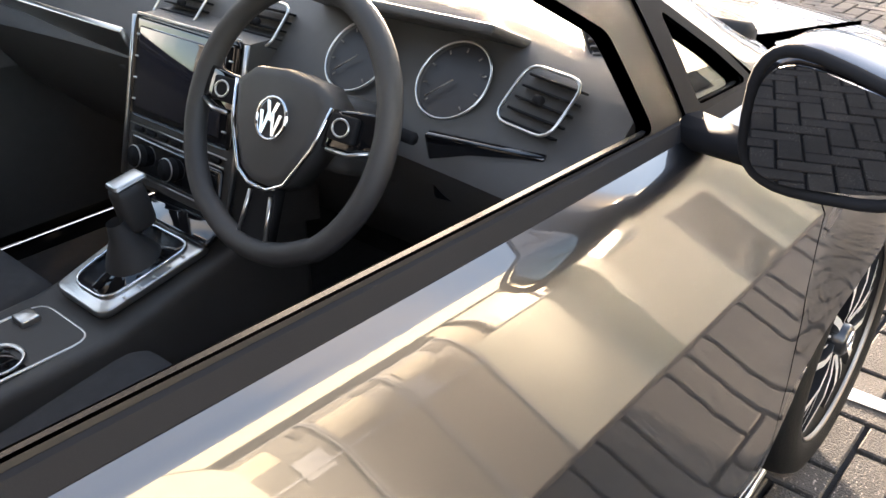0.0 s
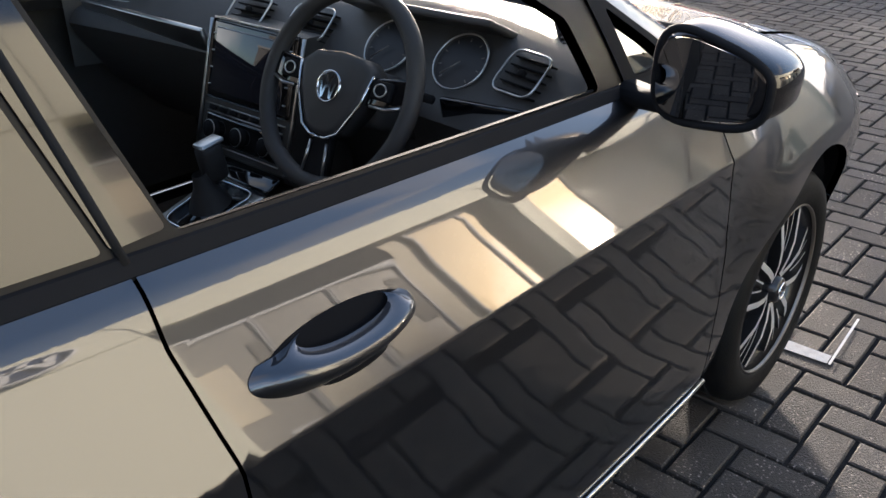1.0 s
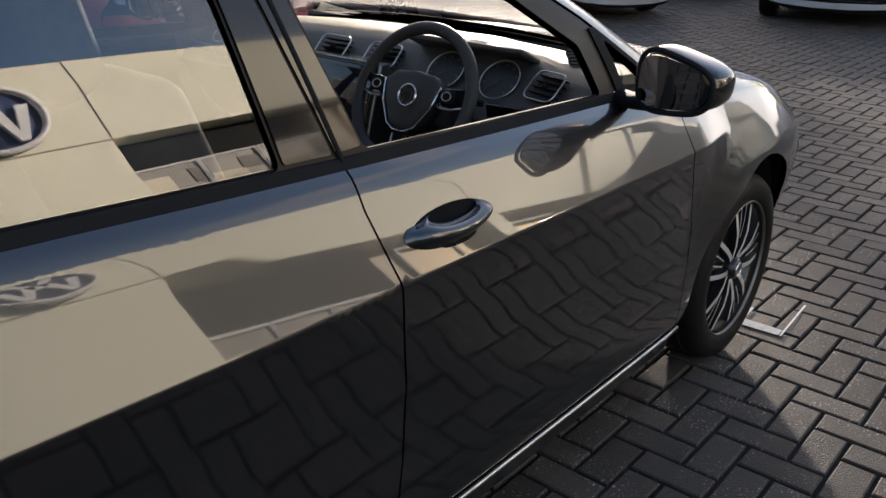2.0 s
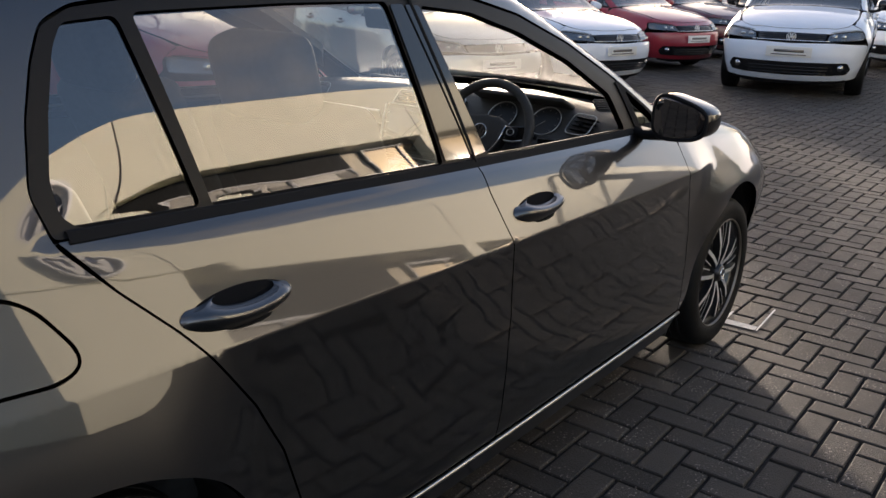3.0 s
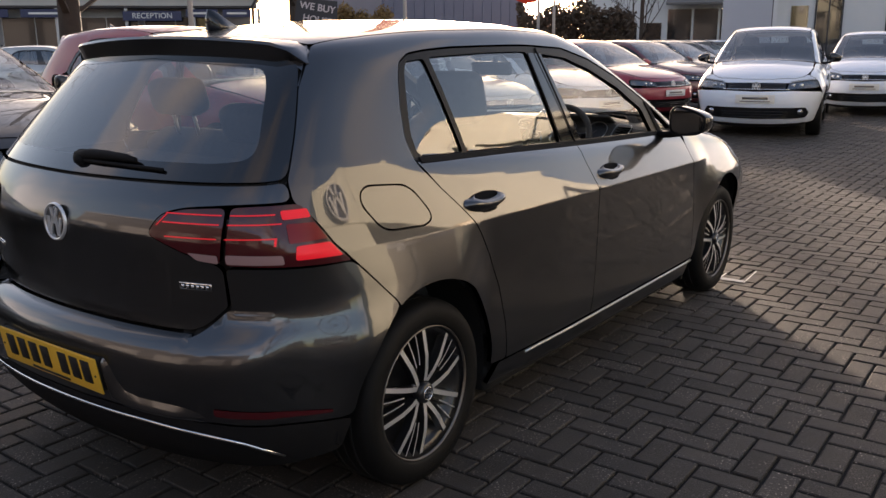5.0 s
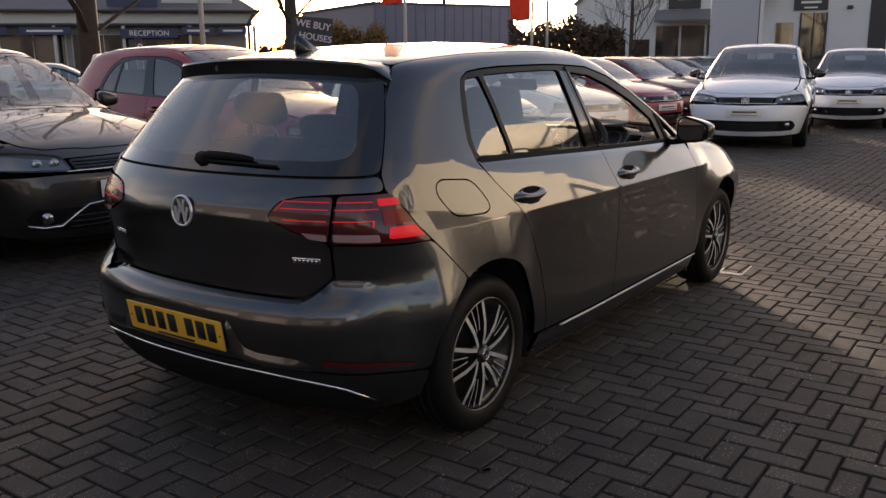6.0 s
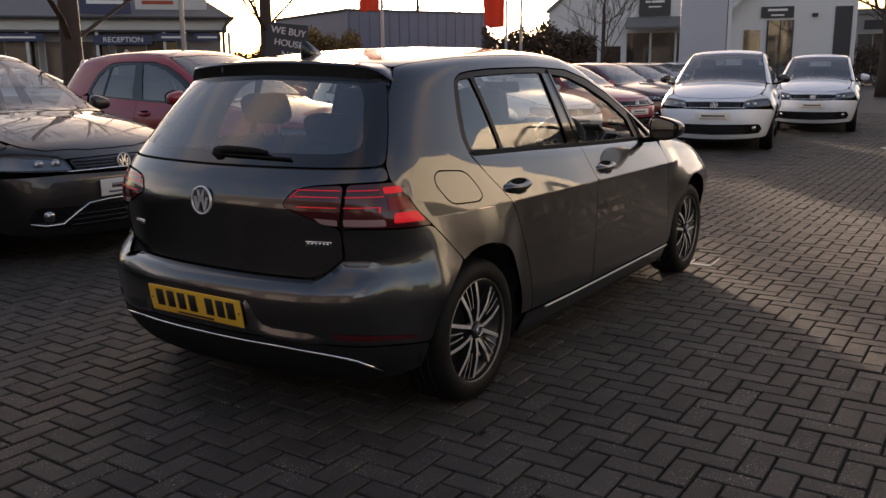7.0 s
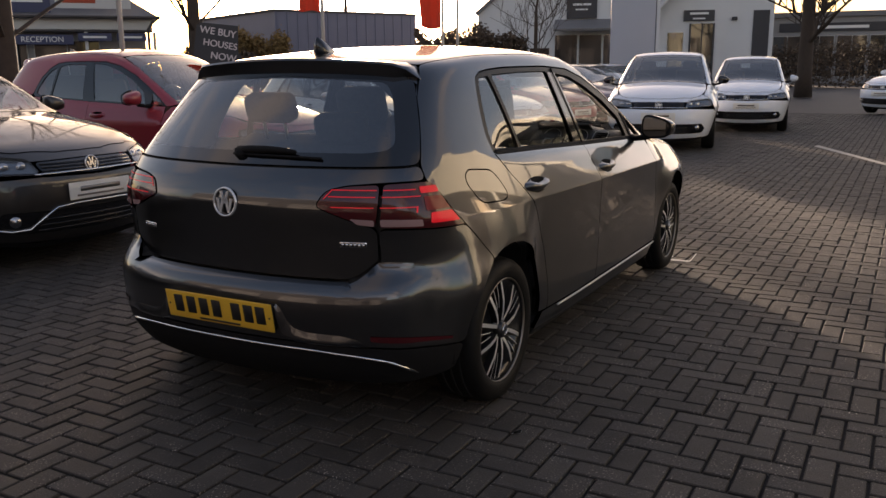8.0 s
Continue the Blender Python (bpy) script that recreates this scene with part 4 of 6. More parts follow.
    if full:
        vz = on_rear((0, .862))[0]
        badge(hatch, frame_of(tuple(vz), (-1, 0, .06)), .056, M["badge"])
        part("badge_backing", lathe([(.056, .0), (.054, .004), (0, .004)], 32, frame_of(tuple(vz), (-1, 0, .06))), M["gloss_black"], hatch)
        for y, w in ((-.515, .10), (.47, .085)):
            q = on_rear((y, .730))[0]
            n = slope(q[None])[0]
            m = frame_of(tuple(q), n)
            lab = part("name_badge", box(w, .020, .004, .001, 1, m), M["chrome"], hatch)
            part("badge_inset", box(w * .95, .014, .002, 0, 1, m @ pose(0, 0, .0018)), M["ink"], lab)
            for k in range(6):
                part("bar", box(.009, .009, .002, 0, 1, m @ pose(-w * .38 + w * .152 * k, 0, .003)), M["chrome"], lab)
        def over(lift, *pts):
            p = on_rear(*pts)
            return [tuple(v) for v in p + slope(p) * lift]
        pw = part("rear_wiper", tube(over(.014, (.02, 1.036), (-.04, 1.040), (-.12, 1.042), (-.21, 1.040), (-.25, 1.036)), [.010, .016, .014, .011, .007], 10), M["trim"], hatch, "black rear wiper at rest")
        part("wiper_base", lathe([(.026, -.012), (.026, .008), (.018, .018), (0, .020)], 20, frame_of(over(.004, (.0, 1.034))[0], tuple(slope(on_rear((0, 1.034)))[0]))), M["trim"], pw)
        part("wiper_blade", tube(over(.007, (.03, 1.028), (-.10, 1.026), (-.25, 1.024), (-.36, 1.021)), .0055, 6), M["trim"], pw)
    # number plate, its characters as plain bars
    pl = on_rear((0, .463))[0]
    m = frame_of((pl[0] - (.003 if full else .006), 0, .463), (-1, 0, -.16))
    np_ = part("number_plate", box(.52, .111, .006, .004, 2, m), M[plate], car, "yellow number plate with dark bars")
    if full:
        for k, cx in enumerate((-.195, -.132, -.069, -.006, .088, .148, .205)):
            part("bar", box(.042, .068, .002, .002, 1, m @ pose(cx, .006, .004)), M["ink"], np_)
        part("plate_strip", box(.20, .007, .002, 0, 1, m @ pose(0, -.045, .004)), M["ink"], np_)
        for cx in (-.245, .245):
            part("plate_screw", lathe([(.004, 0), (.003, .002), (0, .0025)], 12, m @ pose(cx, 0, .003)), M["ink"], np_)
        part("plate_backing", box(.51, .10, .026, .004, 1, m @ pose(0, 0, -.015)), M["liner"], np_)
        for s in (1, -1):
            plate_lip(car, s, P)
    # flanks
    for mir in (False, True):
        frame_out = np.concatenate([on_top(*SEAM[::-1]), on_top(*PILLAR[-2::-1]), on_side((.885, .935), (.82, .926), (.806, .932)), on_side(*(DLO_TOP if full else TOP_PLAIN)[::-1]),
                                    on_side(*DOOR_REAR), on_side(*arc(-AX, AZ, AR, -5, 117, 18)), tg[8:0:-1], tg[0:1]])
        flap = on_side((-1.528, .915), (-1.522, .95), (-1.49, .967), (-1.345, .953), (-1.31, .928), (-1.272, .868), (-1.274, .842), (-1.31, .829), (-1.45, .836), (-1.485, .85))
        fr = skin("side_frame", "length", frame_out, P, mirror=mir, radius=.018, holes=[] if mir or not full else [flap], label="painted quarter panel, roof rail and pillar", fine=flank)
        if full and not mir:
            skin("fuel_flap", "length", flap, P, car, gap=.0035, radius=.03, fine=flank)
        fd = skin("front_door", "length", np.concatenate([on_side(*DLO_LOW[:4]), on_side(*DOOR_SPLIT[1:]), on_side((.3, .275)), on_side(*DOOR_FRONT[:0:-1])]), P, mirror=mir, radius=.008, fine=flank)
        rd = skin("rear_door", "length", np.concatenate([on_side(*DLO_LOW[3:]), on_side(*DOOR_REAR[1:]), on_side((-.55, .275)), on_side(*DOOR_SPLIT[:0:-1])]), P, mirror=mir, radius=.008, fine=flank)
        for d in (fd, rd):
            d["paint"] = paint_key
        skin("fender", "length", np.concatenate([on_side(*DOOR_FRONT[1:]), on_side((.925, .262)), on_side(*arc(AX, AZ, AR, 187, 18, 18)), on_side((1.70, .60), (1.76, .665), (1.72, .72)), on_top((1.74, -.66), (1.60, -.672), (1.30, -.695), (1.0, -.70)), on_side((.885, .928))]), P, mirror=mir, radius=.02, fine=flank)
        skin("sill", "length", on_side((.915, .270), (.3, .270), (-.5, .270), (-.905, .270), (-.945, .19), (-.5, .185), (.4, .185), (.96, .19)), P, mirror=mir, off=-.002, radius=.01)
        if full:
            pts = on_side(*[(x, .262) for x in np.linspace(.90, -.74, 24)])
            s = -1 if mir else 1
            part("sill_strip", tube([(p[0], (p[1] - .004) * s, p[2]) for p in pts], .0055, 8), M["satin"], car)
        top_line, low_line = (DLO_TOP, DLO_LOW) if full else (TOP_PLAIN, LOW_PLAIN)
        rear_glass = on_side((-.975, 1.006), (-.6, .995), (-.37, .985), (-.41, 1.322), (-.7, 1.322), (-1.018, 1.312))
        quarter = on_side((-1.002, 1.012), (-1.21, 1.02), (-1.232, 1.04), (-1.23, 1.09), (-1.20, 1.18), (-1.165, 1.265), (-1.14, 1.30), (-1.05, 1.308))
        if not full:
            rear_glass = on_side((-.86, 1.004), (-.6, .995), (-.37, .985), (-.41, 1.305), (-.66, 1.305), (-.80, 1.285))
            quarter = on_side((-.89, 1.010), (-1.03, 1.02), (-1.10, 1.035), (-1.085, 1.08), (-1.02, 1.17), (-.93, 1.245), (-.84, 1.28))
        front_glass = on_side((-.198, .982), (.2, .965), (.520, .951), (.475, 1.055), (.29, 1.160), (.08, 1.242), (-.11, 1.294), (-.295, 1.312))
        wedge = on_side((.625, .952), (.755, .945), (.69, .99), (.585, 1.052))
        skin("window_surround", "length", np.concatenate([on_side(*low_line), on_side(*top_line)]), M["frame_black"] if full else M["gloss_black"], fr, mirror=mir, off=-.003, radius=.012, holes=[rear_glass, quarter, front_glass, wedge], label="black window surround")
        if full:
            for cover in (((-.208, .986), (-.262, .984), (-.352, 1.315), (-.305, 1.312)), ((-.270, .984), (-.362, .988), (-.402, 1.316), (-.360, 1.316))):
                skin("pillar_cover", "length", on_side(*cover), M["gloss_black"], fr, mirror=mir, off=.0005, depth=.004, radius=.006, gap=0, label="gloss black pillar cover")
        if full:
            s = -1 if mir else 1
            low_x, low_z = np.array(DLO_LOW).T
            strip = []
            for x in np.linspace(.79, -1.235, 61):
                p = on_side((x, np.interp(-x, -low_x, low_z)))[0]
                strip.append([(x, (p[1] + d) * s, p[2] + e) for d, e in ((.004, -.011), (-.004, -.009), (-.006, -.004), (.002, .011), (.006, .0125), (.008, .008), (.013, .008), (.0135, .0145), (.019, .0145), (.022, .008), (.023, -.02), (.024, -.06))])
            raw("waist_trim", [q for r in strip for q in r], [(12 * i + j, 12 * i + 12 + j, 12 * i + 13 + j, 12 * i + 1 + j) for i in range(60) for j in range(11)], M["trim"], fr)
            skin("sail_trim", "length", on_side((.590, .938), (.795, .933), (.705, 1.000), (.56, 1.085), (.53, 1.085)), M["trim"], fr, mirror=mir, off=.0012, depth=.004, radius=.008, holes=[wedge], step=.02)
        for nm, o in (("rear_door_glass", rear_glass), ("quarter_glass", quarter), ("pillar_glass", wedge)) + ((("front_door_glass", front_glass),) if mir or not full else ()):
            skin(nm, "length", o, glass, fr, mirror=mir, off=-.010, depth=0, gap=-.004, radius=.012)
        if full:
            pts = on_side(*[(-.335 + .082 * q, 1.335 - .365 * q) for q in np.linspace(0, 1, 9)])
            s = -1 if mir else 1
            part("pillar_gap", tube([(p[0], (p[1] - .0005) * s, p[2]) for p in pts], .0042, 6), M["liner"], fr)
        door_handle(fd, -.205, .030, .846, mir, full)
        door_handle(rd, -1.118, -.880, .858, mir, full)
        if full:
            card_f = np.concatenate([on_side(*[(p[0], p[1] - .004) for p in DLO_LOW[:4]]), on_side((-.23, .3), (.85, .3))])
            card_r = np.concatenate([on_side(*[(p[0], p[1] - .004) for p in DLO_LOW[3:6]]), on_side((-.9, .5), (-.85, .3), (-.27, .3))])
            skin("door_card", "length", card_f, M["soft"], fd, mirror=mir, off=-.055, depth=-.03, step=.06)
            skin("door_card", "length", card_r, M["soft"], rd, mirror=mir, off=-.055, depth=-.03, step=.06)
            skin("pillar_lining", "length", np.concatenate([on_top(*SEAM[::-1]), on_top(*PILLAR[-2:0:-1]), on_side((.70, 1.02)), on_side(*DLO_TOP[-2::-1]), on_side((-1.255, 1.0), (-1.66, 1.0), (-1.60, 1.12))]), M["soft"], fr, mirror=mir, off=-.045, depth=-.03, step=.06)
            sill = []
            for x in np.linspace(.82, .46, 10):
                p = on_side((x, .930))[0]
                w = .35 + .65 * (x - .46) / .36
                sill.append([(x, (p[1] + d * w) * s, p[2] + e) for d, e in ((.03, -.02), (.035, .0), (.09, -.004), (.12, -.03), (.13, -.20))])
            raw("door_top_trim", [q for r in sill for q in r], [(5 * i + j, 5 * i + 5 + j, 5 * i + 6 + j, 5 * i + 1 + j) for i in range(9) for j in range(4)], M["soft"], fd, smooth=True)
        # door mirror
        s = -1 if mir else 1
        dm = empty("door_mirror", pose(.53, -.95 * s, 1.005))
        dm.parent = fd
        bm = bmesh.new()
        bmesh.ops.create_uvsphere(bm, u_segments=28 if full else 14, v_segments=18 if full else 8, radius=1)
        for v in bm.verts:
            x, y, z = v.co
            f = lambda q, e: math.copysign(abs(q) ** e, q)
            v.co = (max(-.045, f(x, .75) * .076 + .012), f(y, .62) * .088, lens_z(f(y, .62) * s, f(z, .66)) * .066)
        part("mirror_housing", bm, P if not full else M["gloss_black"], dm)
        edge = [(.070 * f2(math.cos(a)), .055 * lens_z(f2(math.cos(a)) * s, f2(math.sin(a)))) for a in np.linspace(0, 6.2832, 40, endpoint=False)]
        part("mirror_glass", slab([(-y * 1.0, z) for y, z in edge][::-1], .003, pose(-.055, 0, 0, 0, 0, 11 * s) @ pose(0, 0, 0, 90, 0, -90)), M["mirror"], dm, smooth=False)
        part("mirror_rim", tube([(-.050, .079 * f2(math.cos(a)), .064 * lens_z(f2(math.cos(a)) * s, f2(math.sin(a)))) for a in np.linspace(0, 6.2832, 32, endpoint=False)], .006, 6, True), M["trim"], dm)
        part("mirror_foot", tube([(.02, .06 * s, -.06), (.05, .12 * s, -.072), (.07, .18 * s, -.075)], [.03, .028, .034], 10, flat=.6), M["trim"], dm)
        wheel(car, AX, -.840 * s, 11 if s > 0 else 40, full)
        wheel(car, -AX, -.829 * s, 33 if s > 0 else 5, full)
        for x in (AX, -AX):
            bow = [(x + .368 * math.cos(radians(a)), AZ + .368 * math.sin(radians(a))) for a in range(-12, 193, 8)]
            raw("arch_liner", [(u, y * s, w) for y in (-.80, -.45) for u, w in bow], [(k, k + 1, k + 1 + len(bow), k + len(bow)) for k in range(len(bow) - 1)], M["liner"], car)
    # roof, screen, bonnet
    roof_half = [(.085, 0), (.075, -.30), (.035, -.545)] + SEAM[1:] + [(-1.50, -.35), (-1.53, 0)]
    skin("roof", "length", both(on_top(*roof_half)), P, radius=.02, gap=.003)
    if full:
        skin("headlining", "length", both(on_top(*roof_half)), M["lining"], off=-.05, depth=0, step=.08)
    skin("windscreen", "length", both(on_top((.095, 0), (.085, -.30), (.045, -.54), *PILLAR[-2::-1], (.97, -.4), (1.0, 0))), glass, depth=0, off=-.002, radius=.02)
    skin("cowl", "length", both(on_top((1.0, 0), (.97, -.4), (.935, -.69), (.985, -.68), (1.02, -.4), (1.045, 0))), M["trim"], off=-.012, radius=.01)
    skin("bonnet", "length", both(on_top((1.035, 0), (1.01, -.4), (.985, -.68), (1.30, -.685), (1.60, -.662), (1.80, -.60), (1.90, -.48), (1.965, -.2), (1.975, 0))), P, radius=.03, step=min(st, .04))
    # nose
    skin("front_bumper", "nose", both(on_nose((0, .600), (-.45, .612)), on_side((1.80, .60), (1.70, .585)), on_side(*arc(AX, AZ, AR, 20, -14, 5)), on_nose((-.60, .20), (-.2, .18), (0, .18))), P, radius=.03)
    skin("nose_panel", "nose", both(on_nose((0, .708), (-.445, .703), (-.463, .716), (-.58, .732)), on_side((1.78, .746), (1.73, .733), (1.69, .76), (1.69, .80)), on_nose((-.50, .81), (0, .80))), P, off=-.005, depth=0, step=.022)
    grille = skin("grille", "nose", both(on_nose((0, .612), (-.43, .624), (-.445, .70), (0, .705)) if full else on_nose((0, .612), (-.375, .624), (-.40, .70), (0, .705))), M["gloss_black"], off=-.006)
    part("grille_strip", tube([tuple(p) for p in on_nose(*[(y, .628) for y in np.linspace(-.44, .44, 15)])], .006, 6), M["chrome"], grille)
    mouth = on_nose((0, .225), (-.48, .235), (-.53, .33), (-.48, .425), (0, .425)) if full else on_nose((0, .245), (-.48, .255), (-.655, .270), (-.70, .335), (-.655, .405), (-.48, .40), (0, .395))
    skin("lower_intake", "nose", both(mouth), M["gloss_black"], off=.004, radius=.02)
    if not full:
        skin("front_lip", "nose", both(on_nose((0, .180), (-.45, .185), (-.66, .215), (-.66, .190), (-.45, .150), (0, .140))), M["trim"], off=.004, radius=.01)
    for k in range(3):
        part("intake_slat", tube([tuple(p + (.006, 0, 0)) for p in on_nose(*[(y, .275 + .035 * k) for y in np.linspace(-.45, .45, 9)])], .005, 6), M["gloss_black"], car)
    for zz in (.648, .668, .688):
        part("grille_slat", tube([tuple(p + (-.002, 0, 0)) for p in on_nose(*[(y, zz) for y in np.linspace(-.37, .37, 9)])], .004, 5), M["gloss_black"], grille)
    nb = on_nose((0, .665))[0]
    badge(grille, frame_of((nb[0] + .004, 0, .665), (1, 0, .15)), .055, M["badge"])
    part("badge_backing", lathe([(.056, 0), (.054, .004), (0, .004)], 24, frame_of((nb[0] + .003, 0, .665), (1, 0, .15))), M["gloss_black"], grille)
    for mir in (False, True):
        s = -1 if mir else 1
        ol = np.concatenate([on_nose((-.455, .622), (-.46, .712), (-.58, .728)) if full else on_nose((-.40, .622), (-.425, .708), (-.58, .730)), on_side((1.78, .742), (1.735, .728), (1.79, .645))])
        skin("headlamp", "nose", ol, M["lamp_inner" if full else "lamp_dark"], off=-.022, depth=-.02, mirror=mir, label="clear headlamp")
        skin("headlamp_lens", "nose", ol, M["lamp_clear"], off=.002, depth=0, mirror=mir)
        for y in (-.51, -.62) if full else (-.475, -.575):
            p = on_nose((y, .675))[0]
            part("projector", lathe([(.036, -.01), (.033, .006), (.018, .010), (.0, .012)], 20, frame_of((p[0] - .03, y * s, .672), (1, .25 * -s, 0))), M["far_glass" if full else "lamp_inner"], car)
        fog = on_nose((-.50, .25), (-.50, .42), (-.66, .42), (-.71, .31))
        fp = skin("fog_lamp_recess", "nose", fog, M["trim"], off=.005, depth=.01, mirror=mir, radius=.02) if full else car
        p = on_nose((-.59, .345))[0]
        part("fog_lamp", lathe([(.038, 0), (.034, .008), (.0, .014)], 20, frame_of((p[0] + .003, p[1] * s, .345), (1, .5 * -s, 0))), M["lamp_inner"], fp)
    fpz = on_nose((0, .50))[0]
    m = frame_of((fpz[0] + .008, 0, .505), (1, 0, .04))
    fpl = part("front_plate", box(.52, .111, .006, .004, 2, m), M["plate_white"], car, "white plate with grey bars")
    part("bar", box(.34, .03, .002, 0, 1, m @ pose(0, .01, .004)), M["brake"], fpl)
    part("bar", box(.40, .012, .002, 0, 1, m @ pose(0, -.03, .004)), M["brake"], fpl)
    # spoiler, aerial, floor
    for mir in (False, True):
        skin("tailgate_seal", "length", on_side((-1.745, .985), (-1.665, 1.105), (-1.585, 1.23), (-1.50, 1.315), (-1.455, 1.315), (-1.53, 1.25), (-1.61, 1.13), (-1.685, 1.02)), M["liner"], car, off=-.02, depth=0, radius=.004, mirror=mir, step=.02)
        skin("spoiler_corner", "length", np.concatenate([on_top((-1.445, -.515), (-1.495, -.35)), on_rear((-.40, 1.325)), on_side((-1.525, 1.285), (-1.561, 1.240))]), P, hatch, off=-.003, depth=.006, radius=.006, mirror=mir, step=.02)
    sp = bmesh.new()
    rows = []
    for y in np.linspace(-.565, .565, 27):
        a = on_top((-1.44 - .075 * max(0, 1 - (y / .56) ** 2), y))[0]
        end = max(0, (abs(y) - .47) / .095)
        lip = (-1.545 - .07 * (1 - (abs(y) / .57) ** 2.2), 1.350 + .030 * (1 - (y / .57) ** 2) - .012 * end)
        sec = [(a[0] + .03, a[2] + .001), (a[0] * .5 + lip[0] * .5, (a[2] + lip[1]) / 2 + .006), (lip[0] + .006, lip[1] + .004), (lip[0], lip[1] - .004), (lip[0] + .022, lip[1] - .066 + .040 * end), (lip[0] + .040, lip[1] - .074 + .046 * end), (lip[0] + .14, lip[1] - .03)]
        rest = on_top((-1.50, y))[0]
        k = .85 * float(step01((abs(y) - .49) / .075))
        rows.append([sp.verts.new((x + (rest[0] + (x - lip[0]) * .5 - x) * k, y, z + (rest[2] - .004 - z) * k)) for x, z in sec])
    for r0, r1 in zip(rows, rows[1:]):
        for k in range(len(r0) - 1):
            sp.faces.new((r0[k], r0[k + 1], r1[k + 1], r1[k]))
    sp.faces.new(rows[0])
    sp.faces.new(rows[-1][::-1])
    bmesh.ops.recalc_face_normals(sp, faces=sp.faces)
    part("roof_spoiler", sharp(sp, 38), P, hatch, "roof spoiler with a dark underside")
    az = on_top((-1.33, 0))[0][2]
    prof = [(-1.385, az - .006), (-1.25, az - .004), (-1.30, az + .02), (-1.355, az + .055), (-1.385, az + .062), (-1.392, az + .03)]
    bm = extrude_profile(prof, -.016, .016, taper=lambda x, y, z: (x, y * (1 - min(1, max(0, (z - az) / .075))), z))
    part("roof_aerial", bm, M["gloss_black"], car)
    for y in (-.71, .71):
        part("wheel_deflector", box(.03, .17, .20, .012, 2, pose(.962, y, .235, 0, 8, 0)), M["liner"], car)
    part("underbody", box(1.86, 1.60, .10, .03, 2, pose(0, 0, .20)), M["liner"], car)
    part("underbody", box(3.3, 1.20, .10, .03, 2, pose(0, 0, .235)), M["liner"], car)
    for x in (1.25, -1.25):
        part("axle", tube([(x, -.7, .3), (x, .7, .3)], .05), M["liner"], car)
    if full:
        cabin(car)
    else:
        part("cabin_block", box(2.3, 1.3, .42, .1, 3, pose(-.35, 0, .62)), M["liner"], car)
        part("dashboard", box(.42, 1.3, .22, .06, 3, pose(.72, 0, .86)), M["soft"], car)
        part("rear_bench", box(.2, 1.2, .5, .06, 3, pose(-1.15, 0, .95, 0, -20, 0)), M["cloth"], car)
        part("steering_wheel", tube([(.44 + .07 * math.sin(a), -.36 + .18 * math.cos(a), .93 + .17 * math.sin(a)) for a in np.linspace(0, 6.2832, 20, endpoint=False)], .016, 6, True), M["leather"], car)
        for y in (-.36, .36):
            part("seat_back", box(.14, .46, .5, .06, 2, pose(-.38, y, .92, 0, -18, 0)), M["cloth"], car)
            part("headrest", box(.1, .26, .2, .05, 2, pose(-.5, y, 1.2)), M["cloth"], car)
    return car


def lens_z(y, z):
    """A mirror's outline, taller on the car's side and drawn in at its outer end."""
    return z * (.84 + .34 * y) if z > 0 else z * (.92 + .10 * y)


def f2(q):
    return math.copysign(abs(q) ** .62, q)


# ---------------------------------------------------------------- more materials
def grit_and_glints(m, size=120.0, lift=8.0):
    """Pale specks, grit and painted glints in one, strewn over a stone's own colour."""
    nt = m.node_tree
    b = nt.nodes["Principled BSDF"]
    src = b.inputs["Base Color"].links[0].from_socket
    co = nt.nodes.new("ShaderNodeNewGeometry")
    n = nt.nodes.new("ShaderNodeTexNoise")
    n.inputs["Scale"].default_value, n.inputs["Detail"].default_value = size, 2
    nt.links.new(co.outputs["Position"], n.inputs["Vector"])
    patch = nt.nodes.new("ShaderNodeTexNoise")
    patch.inputs["Scale"].default_value, patch.inputs["Detail"].default_value = 3.0, 3
    nt.links.new(co.outputs["Position"], patch.inputs["Vector"])
    lo = nt.nodes.new("ShaderNodeMapRange")
    lo.inputs["From Min"].default_value, lo.inputs["From Max"].default_value = 0.60, 0.72
    nt.links.new(n.outputs[0], lo.inputs["Value"])
    wear = nt.nodes.new("ShaderNodeMapRange")
    wear.inputs["From Min"].default_value, wear.inputs["From Max"].default_value = 0.3, 0.7
    wear.inputs["To Min"].default_value, wear.inputs["To Max"].default_value = 0.78, 1.22
    nt.links.new(patch.outputs[0], wear.inputs["Value"])
    strewn = nt.nodes.new("ShaderNodeTexNoise")
    strewn.inputs["Scale"].default_value, strewn.inputs["Detail"].default_value = 7.0, 2
    nt.links.new(co.outputs["Position"], strewn.inputs["Vector"])
    drift = nt.nodes.new("ShaderNodeMapRange")
    drift.inputs["From Min"].default_value, drift.inputs["From Max"].default_value = 0.42, 0.66
    drift.inputs["To Max"].default_value = lift
    nt.links.new(strewn.outputs[0], drift.inputs["Value"])
    k = nt.nodes.new("ShaderNodeMath")
    k.operation = "MULTIPLY_ADD"
    nt.links.new(lo.outputs[0], k.inputs[0])
    nt.links.new(drift.outputs[0], k.inputs[1])
    nt.links.new(wear.outputs[0], k.inputs[2])
    sc = nt.nodes.new("ShaderNodeVectorMath")
    sc.operation = "SCALE"
    nt.links.new(src, sc.inputs[0])
    nt.links.new(k.outputs[0], sc.inputs["Scale"])
    nt.links.new(sc.outputs[0], b.inputs["Base Color"])


